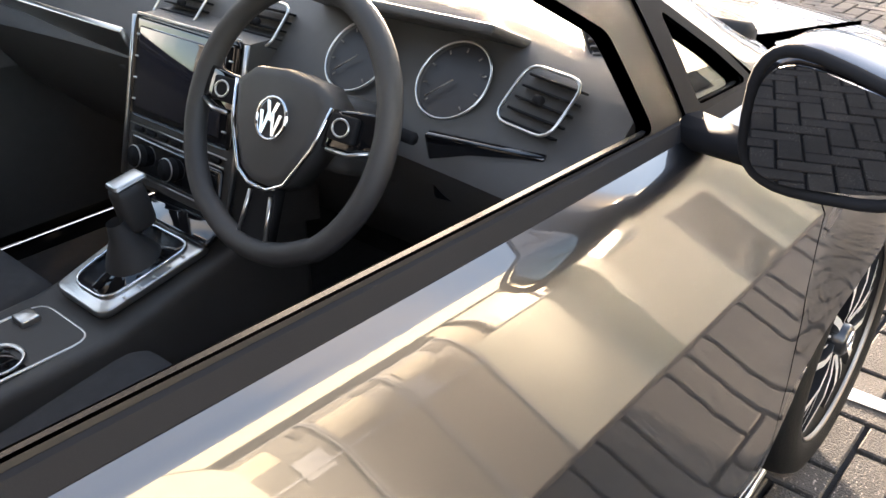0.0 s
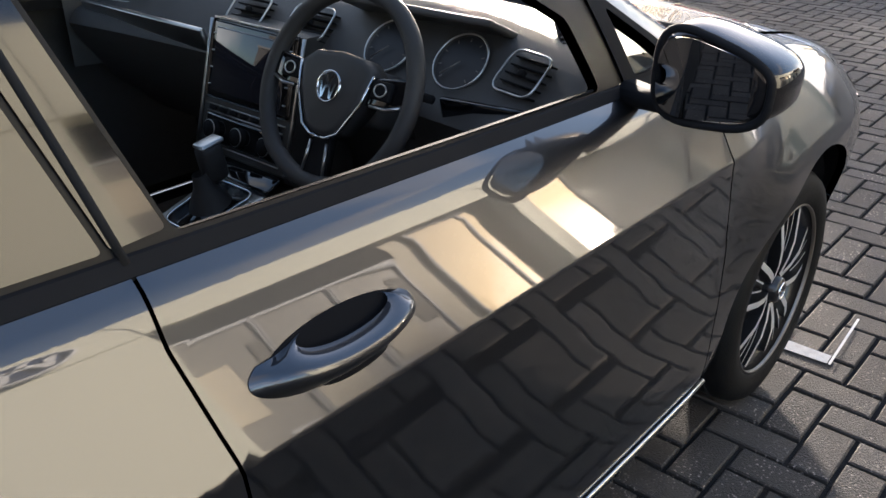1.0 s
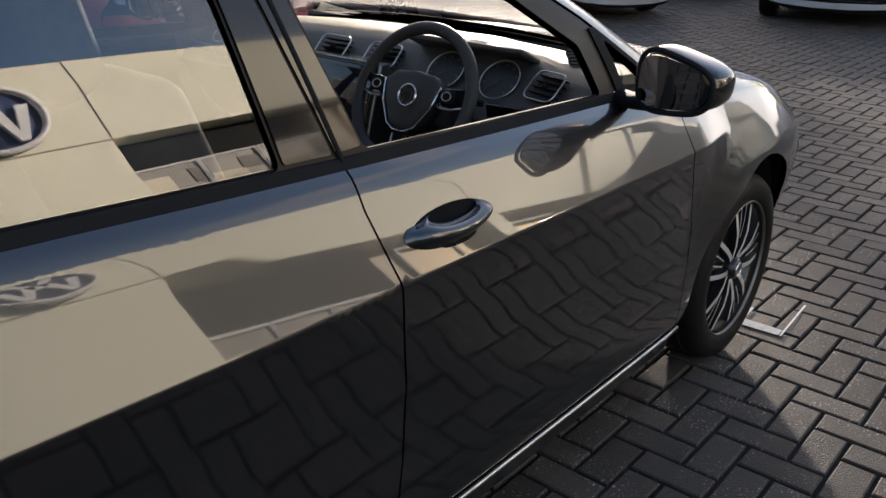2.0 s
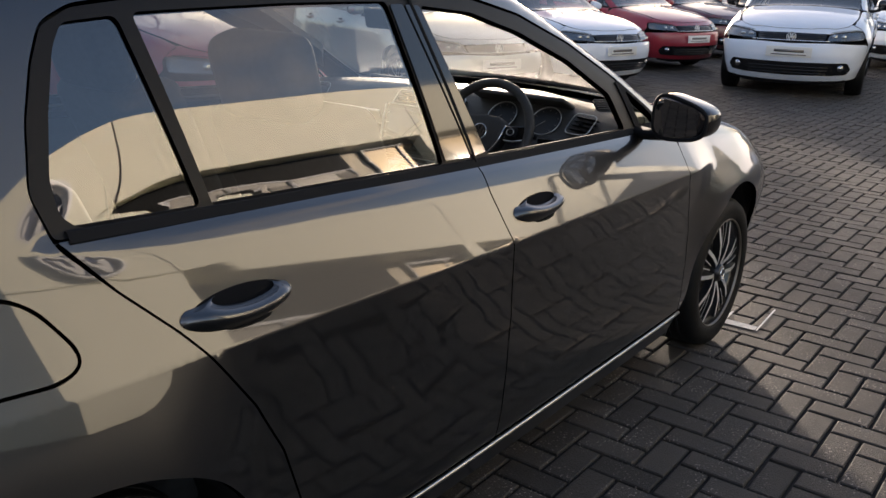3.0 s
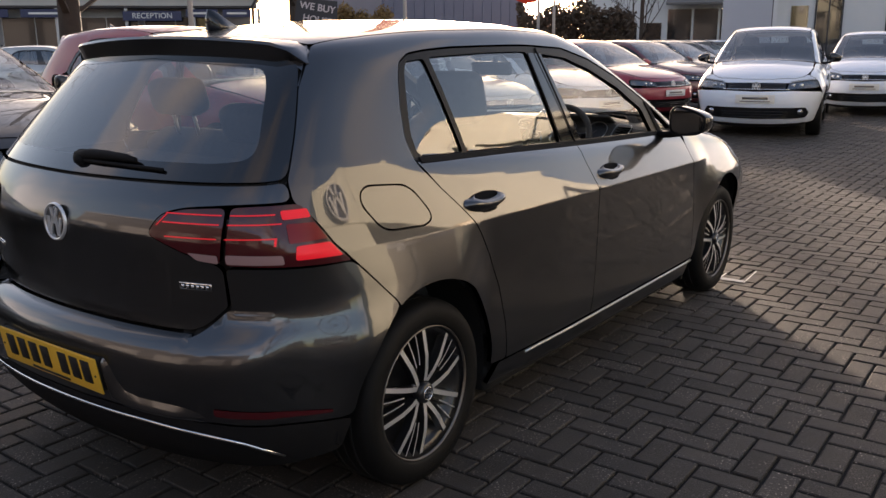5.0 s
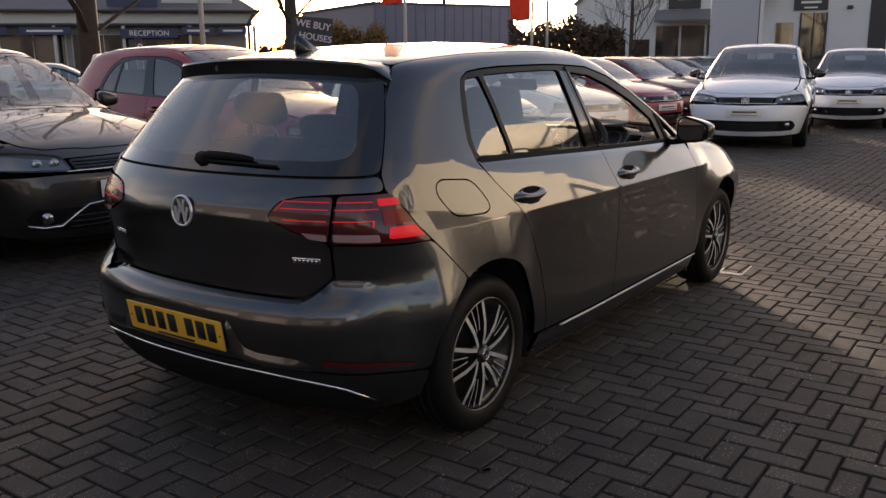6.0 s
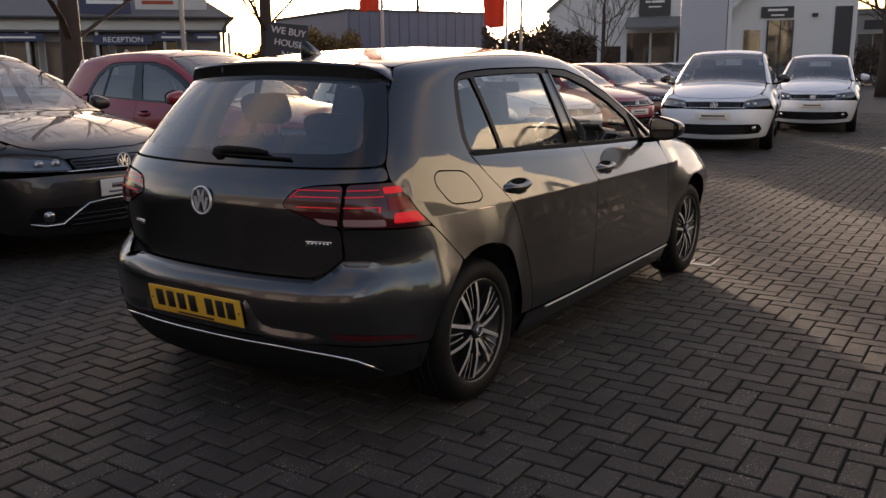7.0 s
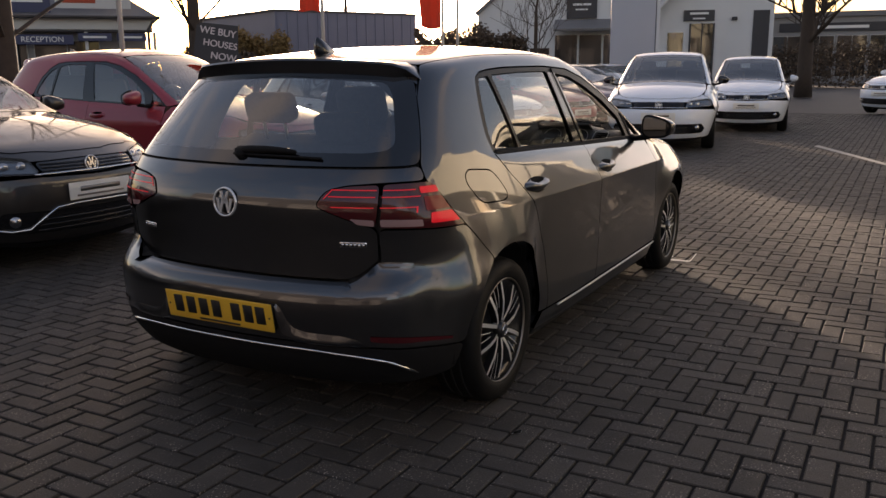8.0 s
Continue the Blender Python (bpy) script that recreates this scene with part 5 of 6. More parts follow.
M.update(
    brick=material("paving_brick", (0.050, 0.043, 0.037), 0.74, vary=0.45, scale=16, bump=1.0, bump_scale=190, island=-0.42, rough_vary=0.25),
    brick_far=material("paving_brick_far", (0.050, 0.043, 0.037), 0.74, vary=0.45, scale=16, bump=1.0, bump_scale=190, island=0.42, rough_vary=0.25),
    joint=material("joint_sand", (0.014, 0.012, 0.011), 0.95, vary=0.3, scale=14, bump=0.6, bump_scale=200),
    tarmac=material("far_paving", (0.050, 0.044, 0.040), 0.75, vary=0.25, scale=1.2, bump=0.4, bump_scale=40),
    worn_paint=material("worn_paint", (0.48, 0.475, 0.47), 0.85, vary=0.45, scale=45, bump=0.2, bump_scale=400),
    chalk=material("chalk_paint", (0.72, 0.71, 0.69), 0.8, vary=0.15, scale=30),
    line_paint=material("worn_line_paint", (0.36, 0.34, 0.31), 0.8, vary=0.35, scale=12),
    cream=material("showroom_cladding", (0.76, 0.745, 0.60), 0.6, vary=0.05, scale=0.8),
    light_wall=material("pale_cladding", (0.55, 0.56, 0.58), 0.6, vary=0.08, scale=0.6),
    pylon=material("pylon_metal", (0.36, 0.38, 0.44), 0.4, vary=0.05, scale=0.7),
    blue_wall=material("blue_grey_cladding", (0.12, 0.13, 0.19), 0.6, vary=0.1, scale=0.5),
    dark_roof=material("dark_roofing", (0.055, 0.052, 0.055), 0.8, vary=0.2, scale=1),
    roof_tile=material("grey_roof_sheet", (0.16, 0.155, 0.16), 0.7, vary=0.15, scale=1),
    wall_grey=material("grey_wall_plaster", (0.24, 0.235, 0.24), 0.8, vary=0.12, scale=0.8),
    shop_glass=material("dark_shop_glass", (0.008, 0.009, 0.010), 0.5, spec=0.04),
    # mid grey: the reflected yard and lit interior are put into this colour
    shop_front=material("shop_front_painted_light", (0.22, 0.21, 0.19), 0.35, vary=0.25, scale=1.5),
    sky_glass=material("solar_control_glass", (0.42, 0.41, 0.38), 0.04, 1.0),
    window=material("building_glass", (0.016, 0.019, 0.022), 0.06, coat=1.0),
    frame_white=material("frame_white", (0.5, 0.5, 0.5), 0.5),
    sign_blue=material("sign_blue", (0.016, 0.024, 0.085), 0.4),
    sign_dark=material("sign_board", (0.022, 0.022, 0.030), 0.5, vary=0.1),
    letter=material("sign_letter", (0.72, 0.72, 0.72), 0.5),
    hand_letter=material("sign_letter_pink", (0.55, 0.48, 0.50), 0.6),
    flag=material("red_flag_cloth", (0.34, 0.06, 0.03), 0.8, vary=0.12, scale=3),
    pole=material("pole_metal", (0.55, 0.55, 0.55), 0.45, 0.2, vary=0.06, scale=4),
    bark=material("bark", (0.045, 0.033, 0.026), 0.9, vary=0.35, scale=10, bump=0.8, bump_scale=60),
    twig=material("hedge_twigs", (0.085, 0.060, 0.042), 0.9, vary=0.4, scale=6, island=0.5),
    gold_twig=material("golden_twigs", (0.20, 0.125, 0.045), 0.9, vary=0.4, scale=6, island=0.5),
    band=material("recessed_band", (0.10, 0.092, 0.082), 0.6, vary=0.1, scale=2),
    badge=material("bright_badge", (0.80, 0.81, 0.82), 0.22, 0.55),
    logo_blue=material("logo_blue", (0.030, 0.045, 0.11), 0.3),
    lit_pane=material("pale_lit_pane", (0.62, 0.56, 0.44), 0.7, vary=0.1, scale=2),
)

# the bricks' small highlights are put into their colour along with the grit
for _k in ("brick", "brick_far"):
    grit_and_glints(M[_k])

# ---------------------------------------------------------------- ground and paving
ground = raw("ground", [(-400, -400, -.03), (400, -400, -.03), (400, 400, -.03), (-400, 400, -.03)], [(0, 1, 2, 3)], M["tarmac"])
tagged(ground, "dark grey paved ground reaching the far buildings", "ground", kind="structure")
PX0, PX1, PY0, PY1 = -9.0, 22.0, -7.4, 12.0
pavement = raw("pavement", [(PX0, PY0, -.012), (PX1, PY0, -.012), (PX1, PY1, -.012), (PX0, PY1, -.012)], [(0, 1, 2, 3)], M["joint"])
tagged(pavement, "worn herringbone block paving with dark joints", "paving", kind="structure")

BX, BY, U = 0.79, -1.40, 0.1


def brick_mesh(wx, wy):
    g, c = .0058, .0036
    x, y = wx / 2 - g, wy / 2 - g
    vs = [(-x, -y, -.03), (x, -y, -.03), (x, y, -.03), (-x, y, -.03), (-x, -y, -c), (x, -y, -c), (x, y, -c), (-x, y, -c),
          (-x + c, -y + c, 0), (x - c, -y + c, 0), (x - c, y - c, 0), (-x + c, y - c, 0)]
    fs = [(8, 9, 10, 11)] + [(a, b, b + 4, a + 4) for a, b in ((4, 5), (5, 6), (6, 7))] + [(7, 4, 8, 11)] + [(0, 1, 5, 4), (1, 2, 6, 5), (2, 3, 7, 6), (3, 0, 4, 7)]
    me = bpy.data.meshes.new("brick")
    me.from_pydata(vs, [], fs)
    me.materials.append(M["brick"])
    return me, np.array(vs), fs


LONG, LV, BF = brick_mesh(.2, .1)
TALL, TV, _ = brick_mesh(.1, .2)


def lay_bricks():
    """Right-angled herringbone: the nearest stretch as single bricks, the rest as one mesh."""
    rng = np.random.default_rng(4)
    near_count, vs, fs, base = 0, [], [], 0
    i0, i1 = int((PX0 - BX) / U), int((PX1 - BX) / U)
    j0, j1 = int((PY0 - BY) / U), int((PY1 - BY) / U)
    for i in range(i0, i1):
        for j in range(j0, j1):
            c = (i - j) % 4
            if c == 0:
                cx, cy, me, tv = BX + U * i + .1, BY + U * j + .05, LONG, LV
            elif c == 3:
                cx, cy, me, tv = BX + U * i + .05, BY + U * j + .1, TALL, TV
            else:
                continue
            tilt = rng.normal(0, .006, 2)
            dz = rng.normal(0, .0012)
            if -0.4 < cx < 2.0 and -2.25 < cy < -0.98 and near_count < 300:
                near_count += 1
                o = new("brick", me)
                o.parent = pavement
                o.matrix_basis = Matrix.LocRotScale((cx, cy, dz), Euler((tilt[0], tilt[1], rng.normal(0, .006))), None)
            else:
                p = tv + (cx, cy, dz)
                p[:, 2] += tv[:, 0] * tilt[0] + tv[:, 1] * tilt[1]
                vs.append(p)
                fs += [tuple(k + base for k in f) for f in BF]
                base += 12
    ob = raw("paving_bricks", np.concatenate(vs), fs, M["brick_far"], pavement)
    tagged(ob, kind="stuff")


# a chalked corner mark by the front wheel and a worn bay line
mk = raw("chalk_mark", [(1.550, -.944, .004), (1.845, -.929, .004), (1.845, -.922, .004), (1.553, -.937, .004),
                        (1.595, -.80, .004), (1.70, -.795, .004), (1.70, -.785, .004), (1.594, -.788, .004)], [(0, 1, 2, 3), (4, 5, 6, 7)], M["chalk"])
pa = raw("paint_patch", [(1.545, -.78, .0035), (1.553, -.934, .0035), (1.598, -.932, .0035), (1.598, -.78, .0035)], [(0, 1, 2, 3)], M["worn_paint"])
tagged(pa, "worn pale grey paint patch on the paving", "ground marking", kind="structure")
tagged(mk, "white chalk corner mark drawn on the paving", "ground marking", kind="structure")
ln = raw("bay_line", [(8.6, -1.95, .004), (8.75, -2.0, .004), (11.4, -.86, .004), (11.2, -.80, .004)], [(0, 1, 2, 3)], M["line_paint"])
tagged(ln, "worn pale line painted on the paving", "ground marking", kind="structure")


# ---------------------------------------------------------------- buildings
def block(name, x0, x1, y0, y1, z0, z1, mat, parent, label="", bevel=.01):
    return part(name, box(x1 - x0, y1 - y0, z1 - z0, bevel, 1, pose((x0 + x1) / 2, (y0 + y1) / 2, (z0 + z1) / 2)), mat, parent, label, smooth=False)


def window_unit(parent, m, w, h, cols=2, rows=1, mat="window", edge="frame_white"):
    o = empty("window", m)
    o.parent = parent
    part("pane", box(w, .02, h, 0, 1), M[mat], o, smooth=False)
    for k in range(cols + 1):
        part("frame", box(.05, .06, h, .004, 1, pose(-w / 2 + w * k / cols, .02, 0)), M[edge], o, smooth=False)
    for k in range(rows + 1):
        part("frame", box(w + .05, .055, .05, .004, 1, pose(0, .02, -h / 2 + h * k / rows)), M[edge], o, smooth=False)
    return o


def showroom():
    """The sunlit dealership front that stands behind the camera."""
    b = empty("showroom_building", pose(0, -8.0, 0), "sunlit cream clad showroom with dark glazing below", "building")
    for k, (x0, x1) in enumerate(((0.7, 3.4), (3.4, 9.5), (9.5, 15), (15, 21), (21, 30))):
        if k == 0:
            block("fascia_panel", x0 + .003, x1 - .003, -.6, 0, 0, 4.24, M["cream"], b)
        block("fascia_panel", x0 + .003, x1 - .003, -.6, 0, 4.26, 5.9, M["cream"], b)
    block("roof", 0.7, 30, -14, -.4, 5.6, 5.8, M["dark_roof"], b)
    block("rear_wall", 0.7, 30, -14.3, -14, 0, 5.6, M["wall_grey"], b)
    block("glazing_back", 3.4, 7.0, -4.2, -4.0, 0, 4.2, M["dark_roof"], b)
    block("showroom_floor", 3.4, 7.0, -4.0, -.5, 0, .06, M["dark_roof"], b)
    block("dark_band", 3.4, 7.0, -.50, -.36, 3.62, 4.24, M["shop_glass"], b, "black glazed band under the fascia")
    for k in range(3):
        window_unit(b, pose(4.0 + 1.18 * k, -.42, 1.81), 1.16, 3.58, 1, 2, "shop_front", "light_wall")
    # pale and dark blocks added to vary the panes' painted reflections
    for x, z, w, h, mt in ((3.75, 2.9, .5, .7, "lit_pane"), (4.5, 3.1, .34, .5, "band"), (5.0, 2.6, .7, .9, "lit_pane"), (5.55, 3.2, .5, .4, "band"), (6.2, 2.8, .6, .6, "lit_pane"), (6.75, 3.15, .3, .7, "band"), (5.9, 2.1, .5, .7, "light_wall"), (4.2, 2.0, .4, .6, "light_wall")):
        block("poster", x - w / 2, x + w / 2, -.41, -.395, z - h / 2, z + h / 2, M[mt], b)
    # bright pane beside the glazing, its brightness put into a pale colour
    block("blind", 6.98, 7.44, -.5, -.40, 2.3, 4.2, M["lit_pane"], b, "bright pane, its brightness put into a pale colour")
    window_unit(b, pose(8.62, -.36, 3.28), 2.24, 1.80, 2, 1, "sky_glass", "light_wall")
    window_unit(b, pose(10.75, -.36, 3.28), 1.20, 1.80, 1, 1, "sky_glass")
    block("lower_wall", 7.0, 30, -.9, -.40, 0, 2.34, M["cream"], b)
    block("lower_wall", 11.4, 30, -.9, -.40, 2.34, 4.24, M["cream"], b)
    block("window_post", 9.76, 10.14, -.9, -.38, 2.34, 4.24, M["dark_roof"], b)
    for x, w, z, h in ((13.2, 1.6, 1.3, 2.2), (17.5, 2.2, 1.75, 2.4)):
        window_unit(b, pose(x, -.38, z), w, h, 1, 1)
    # entrance canopy on raking struts
    block("canopy", 14.2, 20.5, -.1, 1.7, 4.30, 4.52, M["dark_roof"], b, "dark entrance canopy")
    for x in (14.4, 16.4, 18.4, 20.3):
        part("strut", tube([(x, 1.6, 4.5), (x, .02, 5.6)], .06, 8), M["dark_roof"], b)
        part("strut", tube([(x, 1.5, 4.3), (x, -.3, 3.1)], .06, 8), M["dark_roof"], b)
    block("panel_seam", 3.397, 3.403, -.002, .003, 4.3, 5.88, M["roof_tile"], b)
    block("panel_seam", 9.497, 9.503, -.002, .003, 4.3, 5.88, M["roof_tile"], b)
    for x in (9.5, 15, 21):
        block("column", x - .2, x + .2, -.5, .05, 0, 4.25, M["cream"], b)
    block("side_wall", 0.7, 1.0, -14, -.6, 0, 5.9, M["cream"], b)
    block("side_wall", 30, 30.3, -14, 0, 0, 5.9, M["cream"], b)
    m = frame_of((2.2, .03, 4.9), (0, 1, 0))
    d = part("logo_disc", lathe([(.62, 0), (.62, .06), (.0, .08)], 40, m), M["logo_blue"], b, "round maker's sign as plain shapes")
    badge(d, m @ pose(0, 0, .05), .62, M["letter"])


def reception():
    """Long low building with shopfront windows and a pitched roof."""
    b = empty("reception_building", pose(22.55, 32.16, 0, 0, 0, -40), "low grey building with blue signs and shopfront windows", "building")
    block("wall", -24, 3.6, .9, 12, 0, 3.75, M["wall_grey"], b)
    block("fascia", -24.2, 3.9, .05, .9, 3.20, 3.70, M["frame_white"], b)
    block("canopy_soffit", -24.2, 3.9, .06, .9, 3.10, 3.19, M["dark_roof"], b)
    rf = bmesh.new()
    vs = [rf.verts.new(p) for p in ((-24.6, -.35, 3.72), (4.25, -.35, 3.72), (4.25, 13, 3.72), (-24.6, 13, 3.72), (-22, 4.2, 6.6), (.3, 4.2, 6.6))]
    for f in ((0, 1, 5, 4), (1, 2, 5), (2, 3, 4, 5), (3, 0, 4), (3, 2, 1, 0)):
        rf.faces.new([vs[k] for k in f])
    bmesh.ops.recalc_face_normals(rf, faces=rf.faces)
    part("roof", rf, M["roof_tile"], b, smooth=False)
    part("gutter", tube([(-24.6, -.38, 3.74), (4.25, -.38, 3.74)], .07, 8), M["dark_roof"], b)
    for k in range(8):
        window_unit(b, pose(-21.6 + 3.1 * k, .84, 1.55), 2.8, 2.3, 2, 1)
    for k in range(10):
        block("post", -23.1 + 3.0 * k, -22.96 + 3.0 * k, .1, .24, 0, 3.1, M["frame_white"], b)
    part("downpipe", tube([(3.7, -.1, 0), (3.7, -.1, 3.2), (3.95, -.34, 3.6)], .07, 8), M["dark_roof"], b)
    sg = part("sign", box(2.6, .05, .44, .01, 1, pose(-.87, 0, 2.74)), M["sign_blue"], b, smooth=False)
    lettering("RECEPTION", .34, M["letter"], pose(-.87, -.03, 2.74, 90, 0, 0), sg)
    for x, w, z in ((-8.2, 2.4, 2.86), (-5.4, 2.2, 2.86), (-11.0, 2.4, 2.86), (1.35, 1.45, 2.86), (2.95, 1.3, 2.86)):
        s2 = part("sign", box(w, .05, .36, .01, 1, pose(x, 0, z)), M["sign_blue"], b, smooth=False)
        part("bar", box(w * .7, .01, .09, 0, 1, pose(x, -.03, z)), M["letter"], s2, smooth=False)
    s3 = part("sign", box(2.2, .06, .95, .01, 1, pose(-1.5, -.38, 4.38)), M["sign_blue"], b, smooth=False)
    part("bar", box(1.6, .01, .16, 0, 1, pose(-1.5, -.42, 4.42)), M["letter"], s3, smooth=False)
    s4 = part("sign", box(3.2, .06, .7, .01, 1, pose(1.4, -.38, 4.45)), M["frame_white"], b, smooth=False)
    part("bar", box(1.4, .01, .16, 0, 1, pose(.8, -.42, 4.42)), M["flag"], s4, smooth=False)


def warehouse():
    b = empty("warehouse", pose(48.95, 34.6, 0, 0, 0, -25), "plain blue-grey flat-roofed warehouse", "building")
    block("wall", -5.9, 5.9, 0, 14, 0, 5.25, M["blue_wall"], b)
    block("roof_edge", -6.05, 6.05, -.1, 14.1, 5.25, 5.4, M["dark_roof"], b)
    for k in range(15):
        block("wall_rib", -5.8 + .8 * k, -5.74 + .8 * k, -.05, 0, 0, 5.2, M["blue_wall"], b)


def gable_hall():
    """Pale commercial hall with a sloping roof, dark signs and a glazed entrance."""
    b = empty("commercial_hall", pose(47.4, 12.2, 0, 0, 0, -72), "pale clad commercial hall with dark signs and entrance", "building")
    pts = [(-10.1, 0), (7.2, 0), (7.2, 9.6), (-4.0, 9.6), (-10.1, 4.5)]
    part("wall", slab(pts, 14, pose(0, 0, 0, 90, 0, 0)), M["light_wall"], b, smooth=False)
    block("parapet", -4.1, 7.4, -.15, 14.1, 9.6, 9.85, M["roof_tile"], b)
    part("roof_edge", box(8.1, .3, .2, .01, 1, pose(-7.1, -.1, 7.12, 0, -39.9, 0)), M["roof_tile"], b, smooth=False)
    for x, z, w, h in ((-3.8, 4.85, 1.8, 1.4), (3.0, 4.2, 1.75, .62)):
        s = part("sign", box(w, .1, h, .01, 1, pose(x, -.08, z)), M["sign_dark"], b, smooth=False)
        part("bar", box(w * .6, .02, .12, 0, 1, pose(x, -.14, z + .12)), M["letter"], s, smooth=False)
        part("bar", box(w * .4, .02, .08, 0, 1, pose(x, -.14, z - .17)), M["letter"], s, smooth=False)
    part("canopy", box(4.2, 1.6, .16, .02, 1, pose(-3.3, -.7, 3.75, 22, 0, 0)), M["roof_tile"], b, smooth=False)
    for k in range(3):
        window_unit(b, pose(-4.7 + 1.45 * k, -.03, 1.75), 1.35, 2.9, 1, 2)
    for k in range(3):
        window_unit(b, pose(-9.1 + 1.4 * k, -.03, 1.6), 1.2, 1.7, 1, 1)
    d = empty("entrance_door", pose(3.2, -.04, 0))
    d.parent = b
    for dx in (-.33, .33):
        part("pane", box(.6, .03, 3.7, .01, 1, pose(dx, 0, 1.9)), M["window"], d, smooth=False)
    for dx in (-.68, 0, .68):
        part("frame", box(.07, .07, 3.75, .005, 1, pose(dx, -.01, 1.88)), M["sign_dark"], d, smooth=False)
    window_unit(b, pose(1.7, -.03, 1.75), .9, 3.0, 1, 2)
    block("door", 6.05, 6.95, -.06, 0, 0, 4.45, M["sign_dark"], b, "tall dark doorway panel")
    part("entrance_roof", box(4.6, 1.4, .14, .02, 1, pose(1.1, -.6, 5.3, 14, -46, 0)), M["light_wall"], b, smooth=False)
    part("wall_lamp", box(.3, .2, .2, .03, 1, pose(5.0, -.1, 4.0)), M["sign_dark"], b, smooth=False)


def far_shop():
    """Low flat-roofed shop that closes the view beside the hall."""
    b = empty("far_shop", pose(63, 3.0, 0, 0, 0, -84), "low pale shop with dark windows behind a hedge", "building")
    block("wall", -4.5, 4.5, 0, 8, 0, 4.6, M["wall_grey"], b)
    block("roof_edge", -4.7, 4.7, -.25, 8.2, 4.6, 4.95, M["roof_tile"], b)
    sg = block("sign", -3.8, 3.8, -.08, 0, 3.6, 4.2, M["sign_dark"], b)
    part("bar", box(4.0, .02, .2, 0, 1, pose(0, -.10, 3.9)), M["letter"], sg, smooth=False)
    for k in range(4):
        window_unit(b, pose(-3.2 + 2.1 * k, -.03, 1.9), 1.9, 2.8, 2, 2)


def sky_blocker():
    """Unseen dark hall added behind the camera to cut the skylight from there."""
    b = empty("workshop_building", pose(-13.5, 3, 0, 0, 0, 90), "unseen dark hall with roller doors, added to block skylight", "building")
    block("wall", -13, 13, 0, 9, 0, 6.2, M["dark_roof"], b)
    block("roof_edge", -13.2, 13.2, -.2, 9.2, 6.2, 6.5, M["roof_tile"], b)
    for k in range(5):
        d = block("roller_door", -11.4 + 5 * k, -8.0 + 5 * k, -.06, 0, 0, 3.6, M["roof_tile"], b)
        for j in range(9):
            block("slat", -11.35 + 5 * k, -8.05 + 5 * k, -.075, -.06, .04 + .4 * j, .38 + .4 * j, M["roof_tile"], d, bevel=.006)


def pylon():
    b = empty("sign_pylon", pose(27.32, 7.02, 0, 0, 0, -74), "tall grey-blue sign pylon with a round badge", "sign")
    part("column", box(1.74, .55, 6.2, .02, 2, pose(0, 0, 3.1)), M["pylon"], b, smooth=False)
    part("edge_strip", box(.12, .57, 6.2, .005, 1, pose(.81, 0, 3.1)), M["light_wall"], b, smooth=False)
    part("edge_gap", box(.03, .565, 6.2, .003, 1, pose(.735, 0, 3.1)), M["sign_dark"], b, smooth=False)
    part("base", box(2.1, 1.0, .2, .02, 2, pose(0, 0, .1)), M["wall_grey"], b, smooth=False)
    m = frame_of((-.15, -.28, 4.55), (0, -1, 0))
    d = part("logo_disc", lathe([(.62, 0), (.62, .04), (.0, .05)], 36, m), M["sign_blue"], b)
    badge(d, m @ pose(0, 0, .03), .60, M["letter"])


def branch(p, d, length, r, depth, rng, out):
    n = 5
    pts, rad = [p.copy()], [r]
    q, e = p.copy(), d.copy()
    for k in range(n):
        e = (e + Vector((rng.uniform(-.22, .22), rng.uniform(-.22, .22), rng.uniform(-.08, .14)))).normalized()
        q = q + e * length / n
        pts.append(q.copy())
        rad.append(r * (1 - .6 * (k + 1) / n))
    out.append((pts, rad, depth))
    if depth:
        for k in range(4 if depth > 1 else 3):
            i = rng.randint(1, n)
            a = Vector((rng.uniform(-1, 1), rng.uniform(-1, 1), rng.uniform(.1, .9))).normalized()
            branch(pts[i], (e * .6 + a * .8).normalized(), length * rng.uniform(.5, .75), rad[i] * .62, depth - 1, rng, out)


def bare_tree(x, y, height, r, seed, label, lean=0.0):
    rng = random.Random(seed)
    t = empty("bare_tree", pose(x, y, 0), label, "tree", "bare trees round the yard")
    out = []
    trunk = [Vector((lean * s, 0, height * .55 * s)) for s in (0, .2, .4, .6, .8, 1)]
    part("trunk", tube(trunk, [r * 1.25, r, r * .92, r * .85, r * .78, r * .62], 12), M["bark"], t)
    for k in range(7):
        p = trunk[2 + k % 4]
        a = 2 * math.pi * k / 7 + rng.uniform(-.3, .3)
        branch(p, Vector((math.cos(a), math.sin(a), rng.uniform(.4, 1.1))).normalized(), height * .38, r * .38, 3, rng, out)
    branch(trunk[-1], Vector((0, 0, 1)), height * .45, r * .55, 3, rng, out)
    vs, fs, base = [], [], 0
    for pts, rad, _ in out:
        n = 4
        for i, p in enumerate(pts):
            rr = max(rad[i], .006)
            for k in range(n):
                a = 2 * math.pi * k / n
                vs.append((p.x + rr * math.cos(a), p.y + rr * math.sin(a), p.z + .3 * rr * math.sin(a * 2)))
        for i in range(len(pts) - 1):
            for k in range(n):
                fs.append((base + n * i + k, base + n * i + (k + 1) % n, base + n * (i + 1) + (k + 1) % n, base + n * (i + 1) + k))
        base += n * len(pts)
    raw("crown", vs, fs, M["bark"], t, "bare winter limbs and twigs")
    return t


